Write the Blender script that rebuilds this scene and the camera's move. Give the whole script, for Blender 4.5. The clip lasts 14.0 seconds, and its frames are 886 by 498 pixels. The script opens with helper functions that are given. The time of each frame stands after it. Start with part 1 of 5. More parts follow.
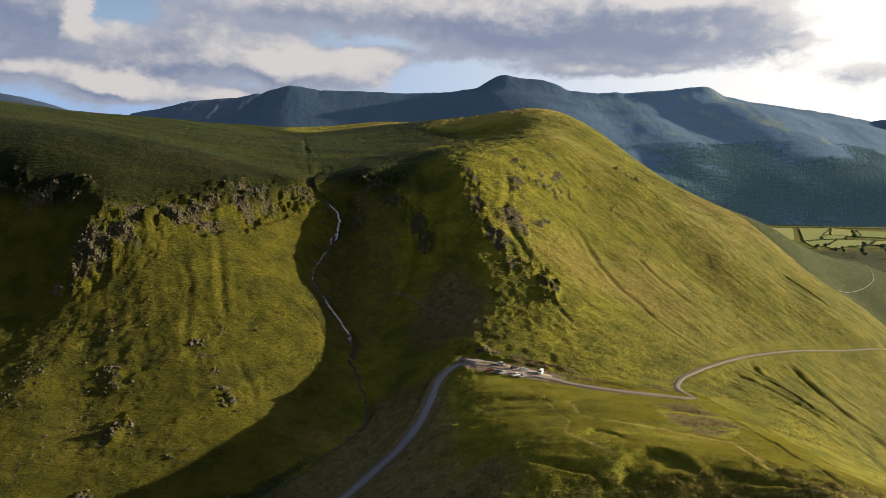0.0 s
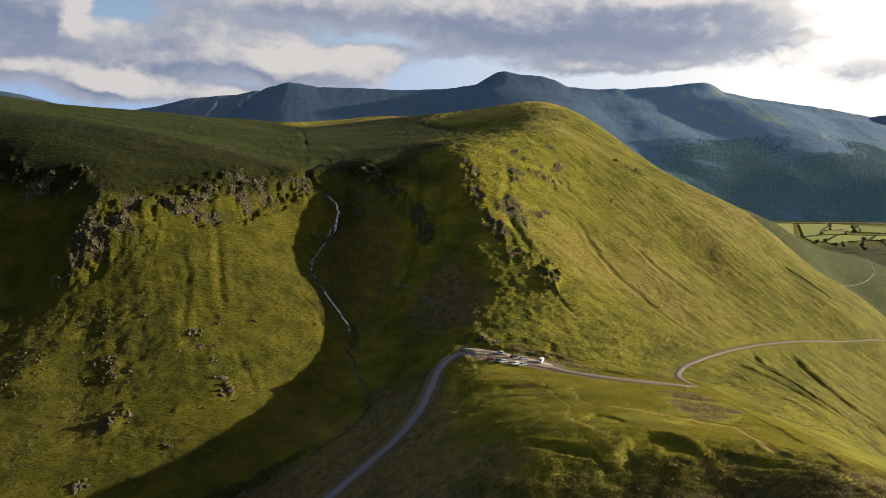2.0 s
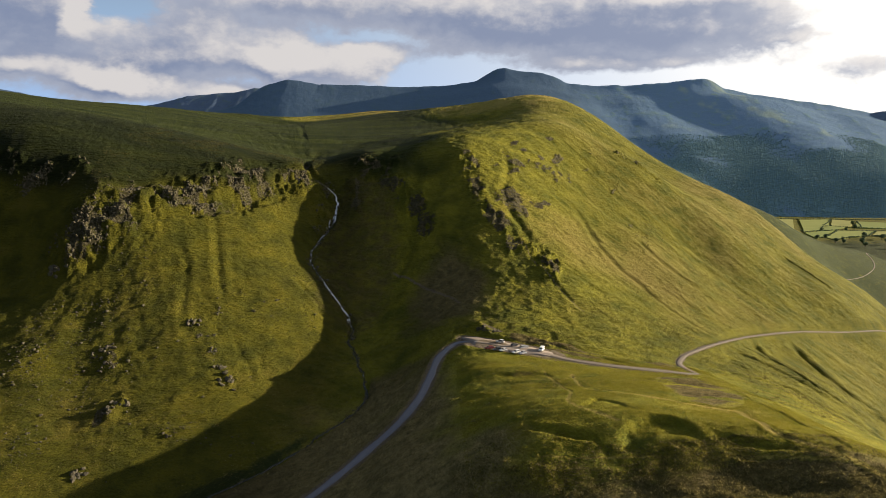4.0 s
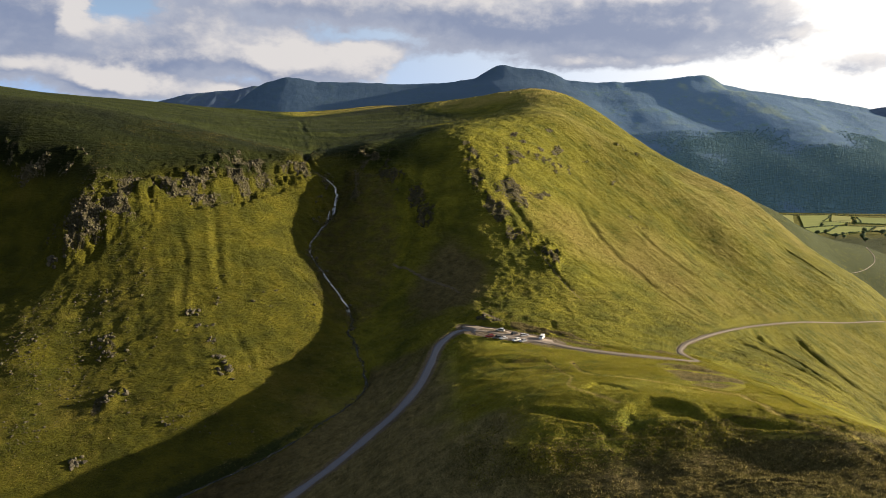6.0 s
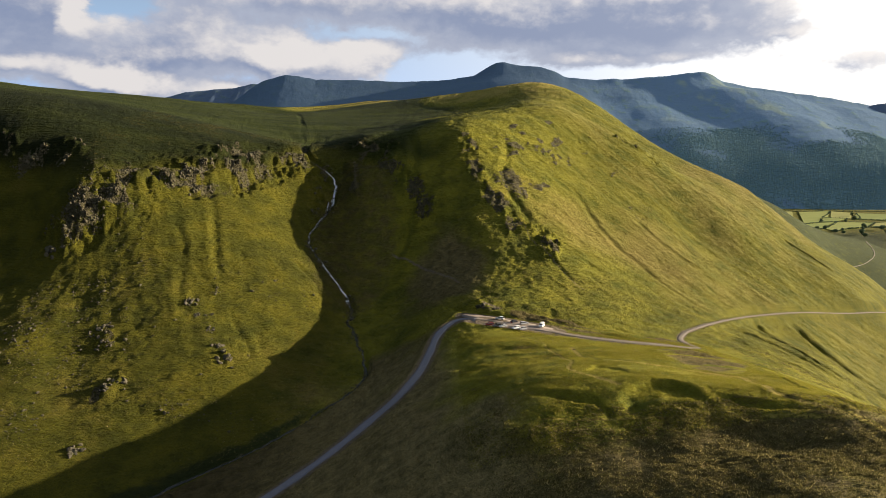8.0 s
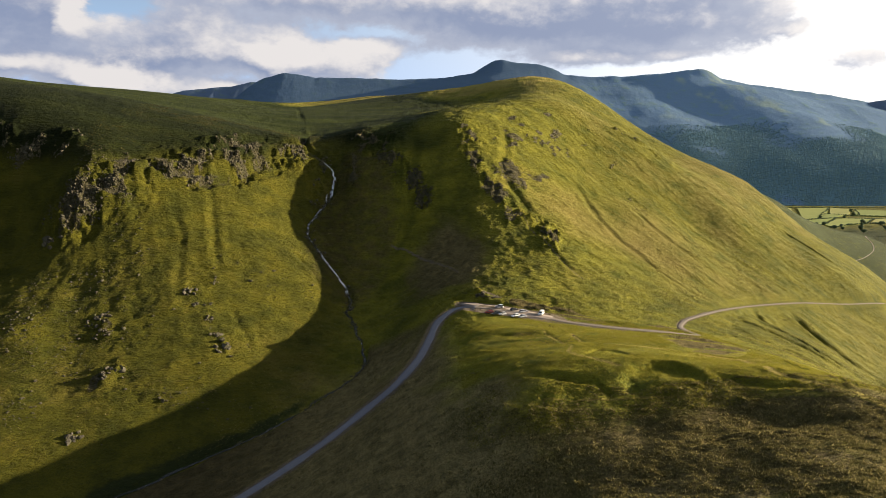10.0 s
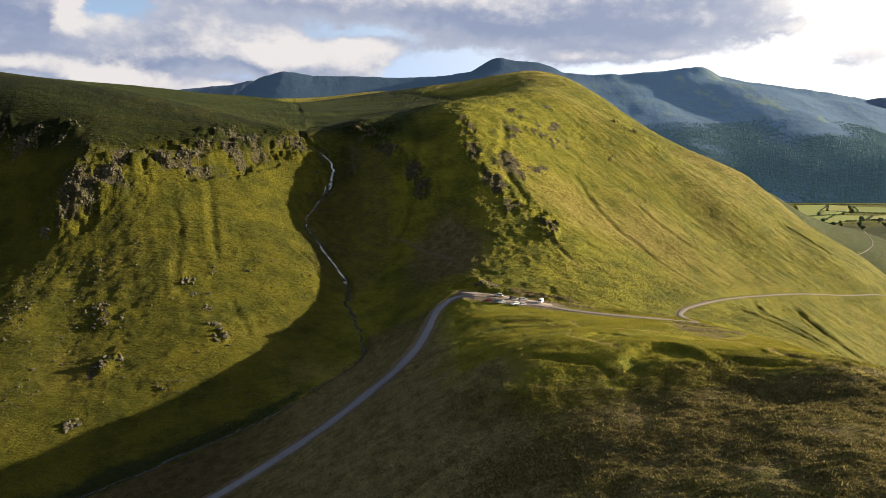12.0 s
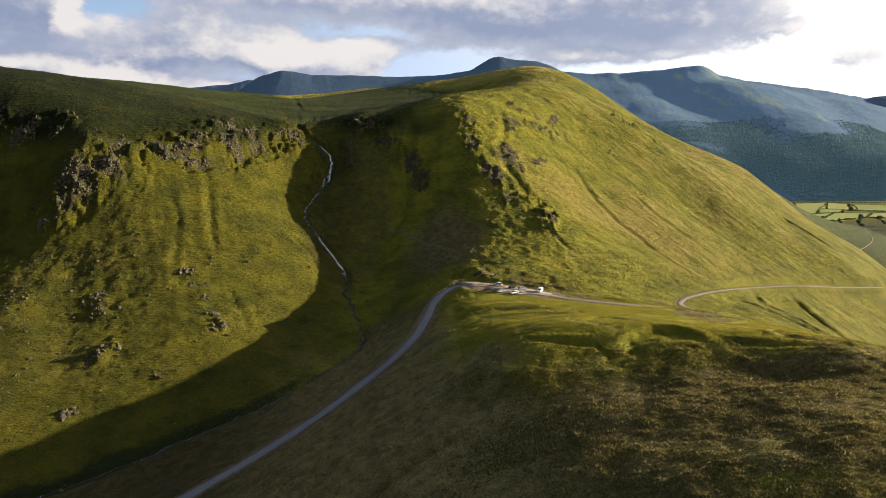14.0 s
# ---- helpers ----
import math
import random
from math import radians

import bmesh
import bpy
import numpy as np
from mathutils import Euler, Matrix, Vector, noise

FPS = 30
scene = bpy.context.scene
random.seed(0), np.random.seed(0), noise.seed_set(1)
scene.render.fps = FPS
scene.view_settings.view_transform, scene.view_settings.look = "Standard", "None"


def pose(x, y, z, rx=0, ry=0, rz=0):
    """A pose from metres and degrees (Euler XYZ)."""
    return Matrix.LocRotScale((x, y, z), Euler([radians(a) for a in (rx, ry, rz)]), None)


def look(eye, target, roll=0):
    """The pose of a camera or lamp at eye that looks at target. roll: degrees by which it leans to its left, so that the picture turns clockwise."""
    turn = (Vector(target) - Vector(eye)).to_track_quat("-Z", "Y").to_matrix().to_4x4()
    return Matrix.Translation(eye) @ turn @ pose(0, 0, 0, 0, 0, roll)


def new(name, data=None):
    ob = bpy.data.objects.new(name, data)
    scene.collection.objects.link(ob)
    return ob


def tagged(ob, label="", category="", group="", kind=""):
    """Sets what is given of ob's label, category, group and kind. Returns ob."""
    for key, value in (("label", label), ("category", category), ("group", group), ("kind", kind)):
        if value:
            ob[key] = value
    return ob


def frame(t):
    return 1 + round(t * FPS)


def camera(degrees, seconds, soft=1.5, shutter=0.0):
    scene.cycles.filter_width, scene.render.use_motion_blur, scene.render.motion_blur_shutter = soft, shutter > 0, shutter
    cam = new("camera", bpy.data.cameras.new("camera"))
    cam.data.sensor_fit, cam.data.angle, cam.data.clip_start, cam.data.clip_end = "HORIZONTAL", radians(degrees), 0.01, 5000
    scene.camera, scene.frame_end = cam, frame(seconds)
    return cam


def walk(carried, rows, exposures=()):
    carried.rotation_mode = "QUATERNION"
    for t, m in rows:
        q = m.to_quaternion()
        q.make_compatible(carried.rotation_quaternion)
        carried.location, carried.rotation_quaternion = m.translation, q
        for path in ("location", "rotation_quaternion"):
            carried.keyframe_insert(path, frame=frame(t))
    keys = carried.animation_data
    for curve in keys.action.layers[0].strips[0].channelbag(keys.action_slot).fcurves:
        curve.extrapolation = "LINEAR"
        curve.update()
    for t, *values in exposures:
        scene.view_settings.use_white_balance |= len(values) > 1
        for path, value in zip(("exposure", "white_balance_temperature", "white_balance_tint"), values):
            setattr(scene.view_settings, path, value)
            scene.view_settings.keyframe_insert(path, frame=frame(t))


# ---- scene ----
cam = camera(66.9, 14.0, soft=0.75)
PATH = [
    (0, (-0.074, 0.633, 119.360), (-0.028, 20.366, 116.101), 0.467),
    (0.5, (-0.039, 1.085, 118.080), (0.011, 20.815, 114.803), 0.439),
    (1, (0.004, 1.496, 116.794), (0.057, 21.223, 113.498), 0.408),
    (1.5, (0.052, 1.868, 115.500), (0.107, 21.591, 112.187), 0.375),
    (2, (0.104, 2.201, 114.198), (0.160, 21.922, 110.869), 0.340),
    (2.5, (0.157, 2.499, 112.888), (0.213, 22.218, 109.543), 0.304),
    (3, (0.210, 2.764, 111.571), (0.266, 22.479, 108.211), 0.267),
    (3.75, (0.285, 3.101, 109.580), (0.342, 22.813, 106.199), 0.210),
    (4.5, (0.352, 3.373, 107.573), (0.410, 23.081, 104.171), 0.152),
    (5.5, (0.425, 3.646, 104.870), (0.484, 23.350, 101.441), 0.075),
    (6, (0.453, 3.750, 103.507), (0.514, 23.452, 100.066), 0.036),
    (6.5, (0.474, 3.835, 102.137), (0.538, 23.534, 98.685), -0.001),
    (7, (0.490, 3.902, 100.761), (0.557, 23.600, 97.297), -0.038),
    (7.5, (0.500, 3.956, 99.378), (0.571, 23.651, 95.903), -0.073),
    (8, (0.505, 3.997, 97.988), (0.581, 23.690, 94.503), -0.108),
    (8.8, (0.503, 4.043, 95.753), (0.588, 23.734, 92.251), -0.160),
    (9.6, (0.493, 4.075, 93.504), (0.589, 23.764, 89.988), -0.209),
    (10.5, (0.480, 4.107, 90.958), (0.589, 23.793, 87.429), -0.259),
    (11, (0.475, 4.129, 89.538), (0.591, 23.813, 86.003), -0.285),
    (11.5, (0.474, 4.156, 88.115), (0.597, 23.840, 84.574), -0.309),
    (12, (0.479, 4.192, 86.688), (0.610, 23.875, 83.143), -0.331),
    (12.5, (0.493, 4.240, 85.258), (0.630, 23.922, 81.711), -0.351),
    (13, (0.518, 4.302, 83.827), (0.661, 23.984, 80.279), -0.369),
    (13.5, (0.557, 4.381, 82.394), (0.706, 24.064, 78.847), -0.386),
    (14, (0.614, 4.481, 80.960), (0.766, 24.164, 77.416), -0.401),
]
walk(cam, [(t, look(eye, target, roll)) for t, eye, target, roll in PATH], exposures=[(0.0, 1.24), (7.5, 1.48), (14.0, 1.62)])

# ---- light ----
SUN_AZ, SUN_EL = 79.0, 12.8  # degrees right of straight ahead (+y), degrees up
sun_way = Vector((math.sin(radians(SUN_AZ)) * math.cos(radians(SUN_EL)), math.cos(radians(SUN_AZ)) * math.cos(radians(SUN_EL)), math.sin(radians(SUN_EL))))
sun_data = bpy.data.lights.new("sun", "SUN")
sun_data.energy, sun_data.angle, sun_data.color = 5.0, radians(0.6), (1.0, 0.84, 0.64)
sun = new("sun", sun_data)
sun.matrix_world = look((0, 0, 900), Vector((0, 0, 900)) - sun_way)


class Net:
    """Short calls for building a node tree."""

    def __init__(self, tree):
        self.tree, self.nodes, self.links = tree, tree.nodes, tree.links

    def add(self, kind, **values):
        n = self.nodes.new(kind)
        for key, value in values.items():
            setattr(n, key, value)
        return n

    def put(self, socket, value):
        if isinstance(value, bpy.types.NodeSocket):
            self.links.new(value, socket)
        else:
            socket.default_value = value

    def m(self, op, a, b=0.0, c=0.0, clamp=False):
        n = self.add("ShaderNodeMath", operation=op, use_clamp=clamp)
        for s, v in zip(n.inputs, (a, b, c)):
            self.put(s, v)
        return n.outputs[0]

    def mix(self, fac, a, b):
        n = self.add("ShaderNodeMix", data_type="RGBA")
        for s, v in zip((n.inputs[0], n.inputs[6], n.inputs[7]), (fac, a, b)):
            self.put(s, v if isinstance(v, (bpy.types.NodeSocket, float, int)) else (*v, 1.0)[:4])
        return n.outputs[2]

    def step(self, x, lo, hi, a=0.0, b=1.0):
        n = self.add("ShaderNodeMapRange", interpolation_type="SMOOTHSTEP")
        for s, v in zip(n.inputs, (x, lo, hi, a, b)):
            self.put(s, v)
        return n.outputs[0]

    def noise(self, vec, scale, detail=4.0, rough=0.55, dist=0.0):
        n = self.add("ShaderNodeTexNoise")
        self.put(n.inputs["Vector"], vec)
        for key, v in (("Scale", scale), ("Detail", detail), ("Roughness", rough), ("Distortion", dist)):
            n.inputs[key].default_value = v
        return n.outputs["Fac"]

    def xyz(self, x, y, z=0.0):
        n = self.add("ShaderNodeCombineXYZ")
        for s, v in zip(n.inputs, (x, y, z)):
            self.put(s, v)
        return n.outputs[0]


# ---- sky: evening air with broken cumulus and stratus banks ----
world = bpy.data.worlds.new("evening_sky")
scene.world = world
world.use_nodes = True
wn = Net(world.node_tree)
wn.nodes.clear()
way = wn.add("ShaderNodeTexCoord").outputs["Generated"]
sep = wn.add("ShaderNodeSeparateXYZ")
wn.put(sep.inputs[0], way)
flat = wn.m("SQRT", wn.m("ADD", wn.m("MULTIPLY", sep.outputs[0], sep.outputs[0]), wn.m("MULTIPLY", sep.outputs[1], sep.outputs[1])))
az = wn.m("ARCTAN2", sep.outputs[0], sep.outputs[1])
el = wn.m("ARCTAN2", sep.outputs[2], flat)

# cloud masses: azimuth, height, half width, half height (radians), weight
CLOUDS = [
    (-0.55, 0.150, 0.115, 0.048, 0.95, -0.25), (-0.345, 0.120, 0.075, 0.032, 0.80, 0.35), (-0.150, 0.098, 0.080, 0.026, 1.05, 0.95),
    (-0.235, 0.100, 0.030, 0.030, 0.60, 0.7), (-0.20, 0.182, 0.17, 0.026, 0.80, 0.15), (0.24, 0.140, 0.235, 0.030, 1.15, -0.55), (0.06, 0.165, 0.11, 0.028, 0.50, -0.2),
    (0.552, 0.091, 0.042, 0.015, 0.85, -0.6), (-0.56, 0.080, 0.06, 0.010, 0.65, 0.8), (-0.455, 0.066, 0.050, 0.014, 0.80, 0.8),
    (0.33, 0.186, 0.12, 0.018, 0.80, 0.75), (0.20, 0.097, 0.16, 0.010, 0.50, 0.6), (-0.40, 0.092, 0.13, 0.014, 0.60, -0.3), (-0.425, 0.165, 0.042, 0.026, -0.75, 0.0), (-0.475, 0.155, 0.014, 0.022, 0.55, 0.9),
    (-0.42, 0.060, 0.055, 0.016, 0.95, 0.9), (-0.30, 0.058, 0.035, 0.010, 0.75, 0.8), (0.0, 0.092, 0.09, 0.016, -0.45, 0.0), (-0.09, 0.134, 0.09, 0.010, -0.40, 0.0), (0.50, 0.125, 0.05, 0.006, 0.40, -0.2), (0.57, 0.155, 0.075, 0.045, -1.1, 0.4),
]
grp = bpy.data.node_groups.new("cloud_depth", "ShaderNodeTree")
for name in ("u", "v"):
    grp.interface.new_socket(name, in_out="INPUT", socket_type="NodeSocketFloat")
for name in ("depth", "bright"):
    grp.interface.new_socket(name, in_out="OUTPUT", socket_type="NodeSocketFloat")
gn = Net(grp)
gi, go = gn.add("NodeGroupInput"), gn.add("NodeGroupOutput")
u0, v0 = gi.outputs[0], gi.outputs[1]
warp = gn.xyz(gn.m("MULTIPLY", u0, 1.0), gn.m("MULTIPLY", v0, 1.7))
n1 = gn.m("SUBTRACT", gn.noise(warp, 9.0, 5.0, 0.6), 0.5)
n2 = gn.m("SUBTRACT", gn.noise(gn.xyz(u0, gn.m("MULTIPLY", v0, 1.7), 7.3), 9.0, 5.0, 0.6), 0.5)
u1 = gn.m("MULTIPLY_ADD", n1, 0.11, u0)
v1 = gn.m("MULTIPLY_ADD", n2, 0.05, v0)
total = gn.m("MULTIPLY", gn.m("SUBTRACT", gn.noise(gn.xyz(u0, gn.m("MULTIPLY", v0, 2.0), 3.1), 3.2, 6.0, 0.55), 0.42), gn.step(v0, 0.20, 0.36, 0.30, 2.2))
bright = 0.0
for cu, cv, ru, rv, w, lum in CLOUDS:
    a = gn.m("DIVIDE", gn.m("SUBTRACT", u1, cu), ru)
    b = gn.m("DIVIDE", gn.m("SUBTRACT", v1, cv), rv)
    q = gn.m("ADD", gn.m("MULTIPLY", a, a), gn.m("MULTIPLY", b, b))
    bell = gn.m("EXPONENT", gn.m("MULTIPLY", q, -0.7))
    total = gn.m("MULTIPLY_ADD", bell, w, total)
    bright = gn.m("MULTIPLY_ADD", bell, lum, bright)
rag = gn.m("SUBTRACT", gn.noise(gn.xyz(u0, gn.m("MULTIPLY", v0, 1.4), 1.7), 17.0, 6.0, 0.55), 0.5)
total = gn.m("MULTIPLY_ADD", rag, 0.85, total)
puff = gn.noise(gn.xyz(gn.m("MULTIPLY_ADD", n1, 0.05, u0), gn.m("MULTIPLY", gn.m("MULTIPLY_ADD", n2, 0.03, v0), 1.5), 4.4), 26.0, 5.0, 0.55)
puff = gn.m("SUBTRACT", 0.72, gn.m("ABSOLUTE", gn.m("MULTIPLY_ADD", puff, 4.0, -2.0)))
total = gn.m("MULTIPLY_ADD", puff, 0.16, total)
gn.links.new(total, go.inputs[0])
gn.links.new(bright, go.inputs[1])


def depth_at(du, dv):
    g = wn.add("ShaderNodeGroup", node_tree=grp)
    wn.put(g.inputs[0], wn.m("ADD", az, du))
    wn.put(g.inputs[1], wn.m("ADD", el, dv))
    return g.outputs


(here, gleam), (sunward, _) = depth_at(0, 0), depth_at(0.026, 0.017)
cover = wn.step(here, 0.20, 0.62)
lit = wn.step(wn.m("MULTIPLY_ADD", gleam, 0.42, wn.m("SUBTRACT", here, sunward)), -0.16, 0.66)
thick = wn.step(here, 0.5, 1.15)
sky = wn.add("ShaderNodeTexSky", sky_type="NISHITA", sun_disc=False, sun_elevation=radians(SUN_EL), sun_rotation=radians(SUN_AZ))
glow = wn.m("EXPONENT", wn.m("MULTIPLY", wn.m("ADD", wn.m("POWER", wn.m("DIVIDE", wn.m("SUBTRACT", az, radians(SUN_AZ)), 0.86), 2.0), wn.m("POWER", wn.m("DIVIDE", wn.m("SUBTRACT", el, 0.2), 0.5), 2.0)), -1.0))
scaled = wn.add("ShaderNodeVectorMath", operation="SCALE")
wn.put(scaled.inputs[0], sky.outputs[0])
scaled.inputs["Scale"].default_value = 0.06
low = wn.step(el, 0.02, 0.30, 0.85, 0.10)
air = wn.mix(low, scaled.outputs[0], (0.23, 0.36, 0.60))
air = wn.mix(wn.m("MULTIPLY", glow, 3.4, clamp=True), air, (0.78, 0.75, 0.71))
grey = wn.mix(thick, (0.245, 0.268, 0.335), (0.150, 0.182, 0.270))
grey = wn.mix(wn.m("MULTIPLY", glow, 0.6, clamp=True), grey, (0.48, 0.48, 0.50))
white = wn.mix(lit, grey, wn.mix(wn.m("MULTIPLY", glow, 2.2, clamp=True), (0.455, 0.435, 0.43), (0.60, 0.57, 0.55)))
col = wn.mix(cover, air, white)
dim = wn.add("ShaderNodeVectorMath", operation="SCALE")
wn.put(dim.inputs[0], col)
wn.put(dim.inputs["Scale"], wn.step(el, 0.20, 0.60, 0.60, 0.48))  # the unseen sky overhead is dimmed to weaken the ambient light
col = dim.outputs[0]
bg = wn.add("ShaderNodeBackground")
wn.put(bg.inputs["Color"], col)
bg.inputs["Strength"].default_value = 1.0
wn.links.new(bg.outputs[0], wn.add("ShaderNodeOutputWorld").inputs[0])


# ---- noise in numpy ----
def _hash(ix, iy, seed):
    h = (ix.astype(np.int64) * 374761393 + iy.astype(np.int64) * 668265263 + seed * 974634777) & 0xFFFFFFFF
    h = ((h ^ (h >> 13)) * 1274126177) & 0xFFFFFFFF
    return (((h ^ (h >> 16)) & 0xFFFF) / 65535.0).astype(np.float32)


def vnoise(x, y, seed=0):
    ix, iy = np.floor(x), np.floor(y)
    fx, fy = x - ix, y - iy
    fx, fy = fx * fx * fx * (fx * (fx * 6 - 15) + 10), fy * fy * fy * (fy * (fy * 6 - 15) + 10)
    a, b, c, d = (_hash(ix + i, iy + j, seed) for i, j in ((0, 0), (1, 0), (0, 1), (1, 1)))
    return (a + (b - a) * fx) * (1 - fy) + (c + (d - c) * fx) * fy - 0.5


def fbm(x, y, size, octaves=4, gain=0.5, seed=0):
    out, amp, k = 0.0, 1.0, 1.0 / size
    for i in range(octaves):
        out = out + amp * vnoise(x * k + 17.3 * i, y * k - 9.1 * i, seed + i)
        amp, k = amp * gain, k * 2.03
    return out


def ridged(x, y, size, octaves=4, seed=0):
    out, amp, k = 0.0, 1.0, 1.0 / size
    for i in range(octaves):
        out = out + amp * (1 - 4 * np.abs(vnoise(x * k + 11.7 * i, y * k + 5.9 * i, seed + i)))
        amp, k = amp * 0.5, k * 2.1
    return out


def smooth(x, lo, hi):
    t = np.clip((x - lo) / (hi - lo), 0, 1)
    return t * t * (3 - 2 * t)


def along(pts, gap):
    """Even steps along a smooth line through pts."""
    p = np.array(pts, float)
    t = np.concatenate([[0], np.cumsum(np.linalg.norm(np.diff(p[:, :2], axis=0), axis=1))])
    grad = np.gradient(p, t, axis=0)
    s = np.linspace(0, t[-1], max(2, int(t[-1] / gap) + 1))
    k = np.clip(np.searchsorted(t, s, side="right") - 1, 0, len(t) - 2)
    h = (t[k + 1] - t[k])[:, None]
    r = ((s - t[k])[:, None]) / h
    return (2 * r**3 - 3 * r**2 + 1) * p[k] + (r**3 - 2 * r**2 + r) * h * grad[k] + (3 * r**2 - 2 * r**3) * p[k + 1] + (r**3 - r**2) * h * grad[k + 1]


def near_line(x, y, line):
    """Distance to a line, and the height and share of the nearest place on it."""
    best, zz, ss = np.full(x.shape, 1e9), np.zeros(x.shape), np.zeros(x.shape)
    p = np.array(line, float)
    if p.shape[1] < 3:
        p = np.column_stack([p, np.zeros(len(p))])
    for i in range(len(p) - 1):
        a, b = p[i], p[i + 1]
        dx, dy = b[0] - a[0], b[1] - a[1]
        r = np.clip(((x - a[0]) * dx + (y - a[1]) * dy) / (dx * dx + dy * dy + 1e-9), 0, 1)
        d = np.hypot(x - a[0] - r * dx, y - a[1] - r * dy)
        k = d < best
        best = np.where(k, d, best)
        zz = np.where(k, a[2] + r * (b[2] - a[2]), zz)
        ss = np.where(k, (i + r) / (len(p) - 1), ss)
    return best, zz, ss


# ---- the lie of the land: ridges, rims, becks and slopes, with z = 0 at the pass ----
BECK = [(-240, 1010, 122), (-171, 837, 117), (-140, 700, 104), (-112, 590, 86), (-98, 530, 73), (-82, 522, 61), (-81, 511, 47), (-86, 489, 35), (-91, 466, 23), (-76, 441, 9), (-58, 422, -10), (-54, 387, -17), (-40, 351, -24.5), (-42, 326, -29.5), (-57, 305, -33.8), (-75, 282, -37.3), (-98, 263, -41.5), (-131, 237, -47), (-200, 200, -57), (-330, 120, -75)]
CRAG_RIM = [(-111, 523, 84), (-133, 521, 86), (-158, 480, 85), (-179, 456, 76), (-200, 459, 85), (-203, 424, 71), (-222, 412, 66), (-249, 447, 93), (-277, 446, 96)]
CRAG_FOOT = [(-136, 485, 72), (-141, 459, 57), (-162, 448, 61), (-190, 419, 54), (-209, 406, 50), (-204, 396, 31), (-221, 392, 30)]
WEST_SLOPE = [(-134, 402, 21), (-149, 385, 16), (-181, 398, 31), (-185, 362, 8), (-202, 347, 3), (-207, 323, -8), (-145, 353, 1), (-112, 385, 5.5), (-78, 419, 5), (-110, 355, -9), (-187, 279, -29), (-171, 329, -12), (-131, 389, 13), (-100, 401, 8.6), (-108, 335, -16), (-154, 310, -21), (-156, 271, -37), (-127, 296, -30), (-63, 309, -32)]
MOSS_EDGE = [(-247, 481, 106), (-193, 491, 96), (-330, 640, 126), (-420, 480, 118)]
GULLY_WALL = [(4.5, 471, 41), (33, 477, 52), (49, 460, 37), (42, 401, 12), (14, 378, 4), (-66, 512, 58)]
SHELF = [(-59, 555, 93), (-45, 547, 84), (-29, 595, 100), (19, 543, 97), (33, 558, 102)]
RIDGE = [(55, 548, 86), (52, 527, 76), (51, 680, 117), (80, 648, 119), (110, 652, 118), (135, 648, 108), (90, 599, 100), (104, 593, 87), (148, 636, 95)]
RIDGE_FLANK = [(184, 632, 82), (109, 506, 37), (71, 443, 27), (118, 444, 12), (225, 672, 60), (262, 609, 32), (303, 587, -2), (332, 543, -25), (366, 542, -46), (217, 552, 11), (152, 513, 27), (168, 467, 2), (158, 460, 1), (209, 456, -20), (290, 517, -28), (238, 569, 23)]
HAUSE = [(9, 345, 0), (52, 334, -1), (0, 333, -4), (77.5, 314, -1.0), (91, 313, -2.4), (115, 316, -5.0), (121, 331, -7.4), (130, 347, -9.6), (84, 288, 3.0), (104, 290, 2.2), (247, 467, -30), (317, 507, -43), (230, 386, -37), (222, 415, -38), (265, 394, -61)]
KNOLL = [(66, 200, 21.3), (64, 218, 18.2), (63, 206, 19.6), (45, 204, 17.7), (100.6, 219, 13.9), (89, 253, 12.2), (99, 252, 10.4), (78, 191, 18.6), (58.5, 188.5, 16.2), (99.5, 196, 21.4), (70, 173, 17.8), (35, 178, 12.2), (22, 150, 9.6), (23, 140, 12.0), (27.6, 187.4, 15.0), (16, 253, 4), (28, 263, 5), (64, 139, 20.0), (82, 138.6, 23.6), (48.6, 129, 18.4), (73, 118, 26.0), (89, 162, 17.2), (57, 112, 23.5), (39.5, 119, 20), (108, 174, 24.6), (2, 164, 2.3), (45, 261, 7.2), (58, 237, 14.4), (65, 228, 16.6), (82.5, 220.5, 16.6), (111, 250, 9.6), (120, 222, 13.6), (42, 329.6, -0.7), (32, 348, 1.2), (29, 222, 14.0), (32, 236, 11.8), (38, 222, 15.6), (41, 241, 12.6)]
LOW_ROAD = [(-11, 283, -9), (-23, 265, -16), (-39, 250, -23)]
OUTER = [(600, 800, -160), (1000, 1000, -215), (1300, 800, -232), (700, 350, -190), (480, 120, -150), (300, 0, -85), (180, -60, 0), (110, -220, 60), (-60, -220, -40), (-400, -200, -110), (-640, 250, 30), (-1090, 460, 380), (-900, 800, 240), (-900, 1250, 190), (-500, 1500, 120), (-100, 1750, 40), (260, 1500, 40), (600, 1320, -100), (0, 2100, -100), (-600, 2100, 40), (420, 1900, -190), (800, 1500, -222), (330, 900, 5), (-30, 110, -8), (-95, 130, -36), (20, 60, 12), (-1500, 2400, 100)]
CREST = [(-368, 961, 142), (-494, 895, 150), (-604, 913, 163), (-90, 1268, 144), (112, 900, 159), (110, 760, 132), (170, 735, 100), (215, 770, 95), (265, 740, 66), (320, 700, 37), (360, 650, -8), (410, 620, -43), (140, 850, 149), (60, 800, 124), (0, 1000, 145), (30, 880, 140), (-90, 1100, 145), (-220, 1180, 140), (-300, 1050, 138), (-420, 1100, 126), (-560, 1000, 154), (90, 1050, 122), (160, 960, 150), (210, 860, 120), (460, 640, -98)]
COMBE = [(-238, 408, 40), (-264, 414, 44), (-295, 410, 44), (-240, 375, 12), (-272, 365, 12), (-310, 350, 12), (-255, 330, -6)]
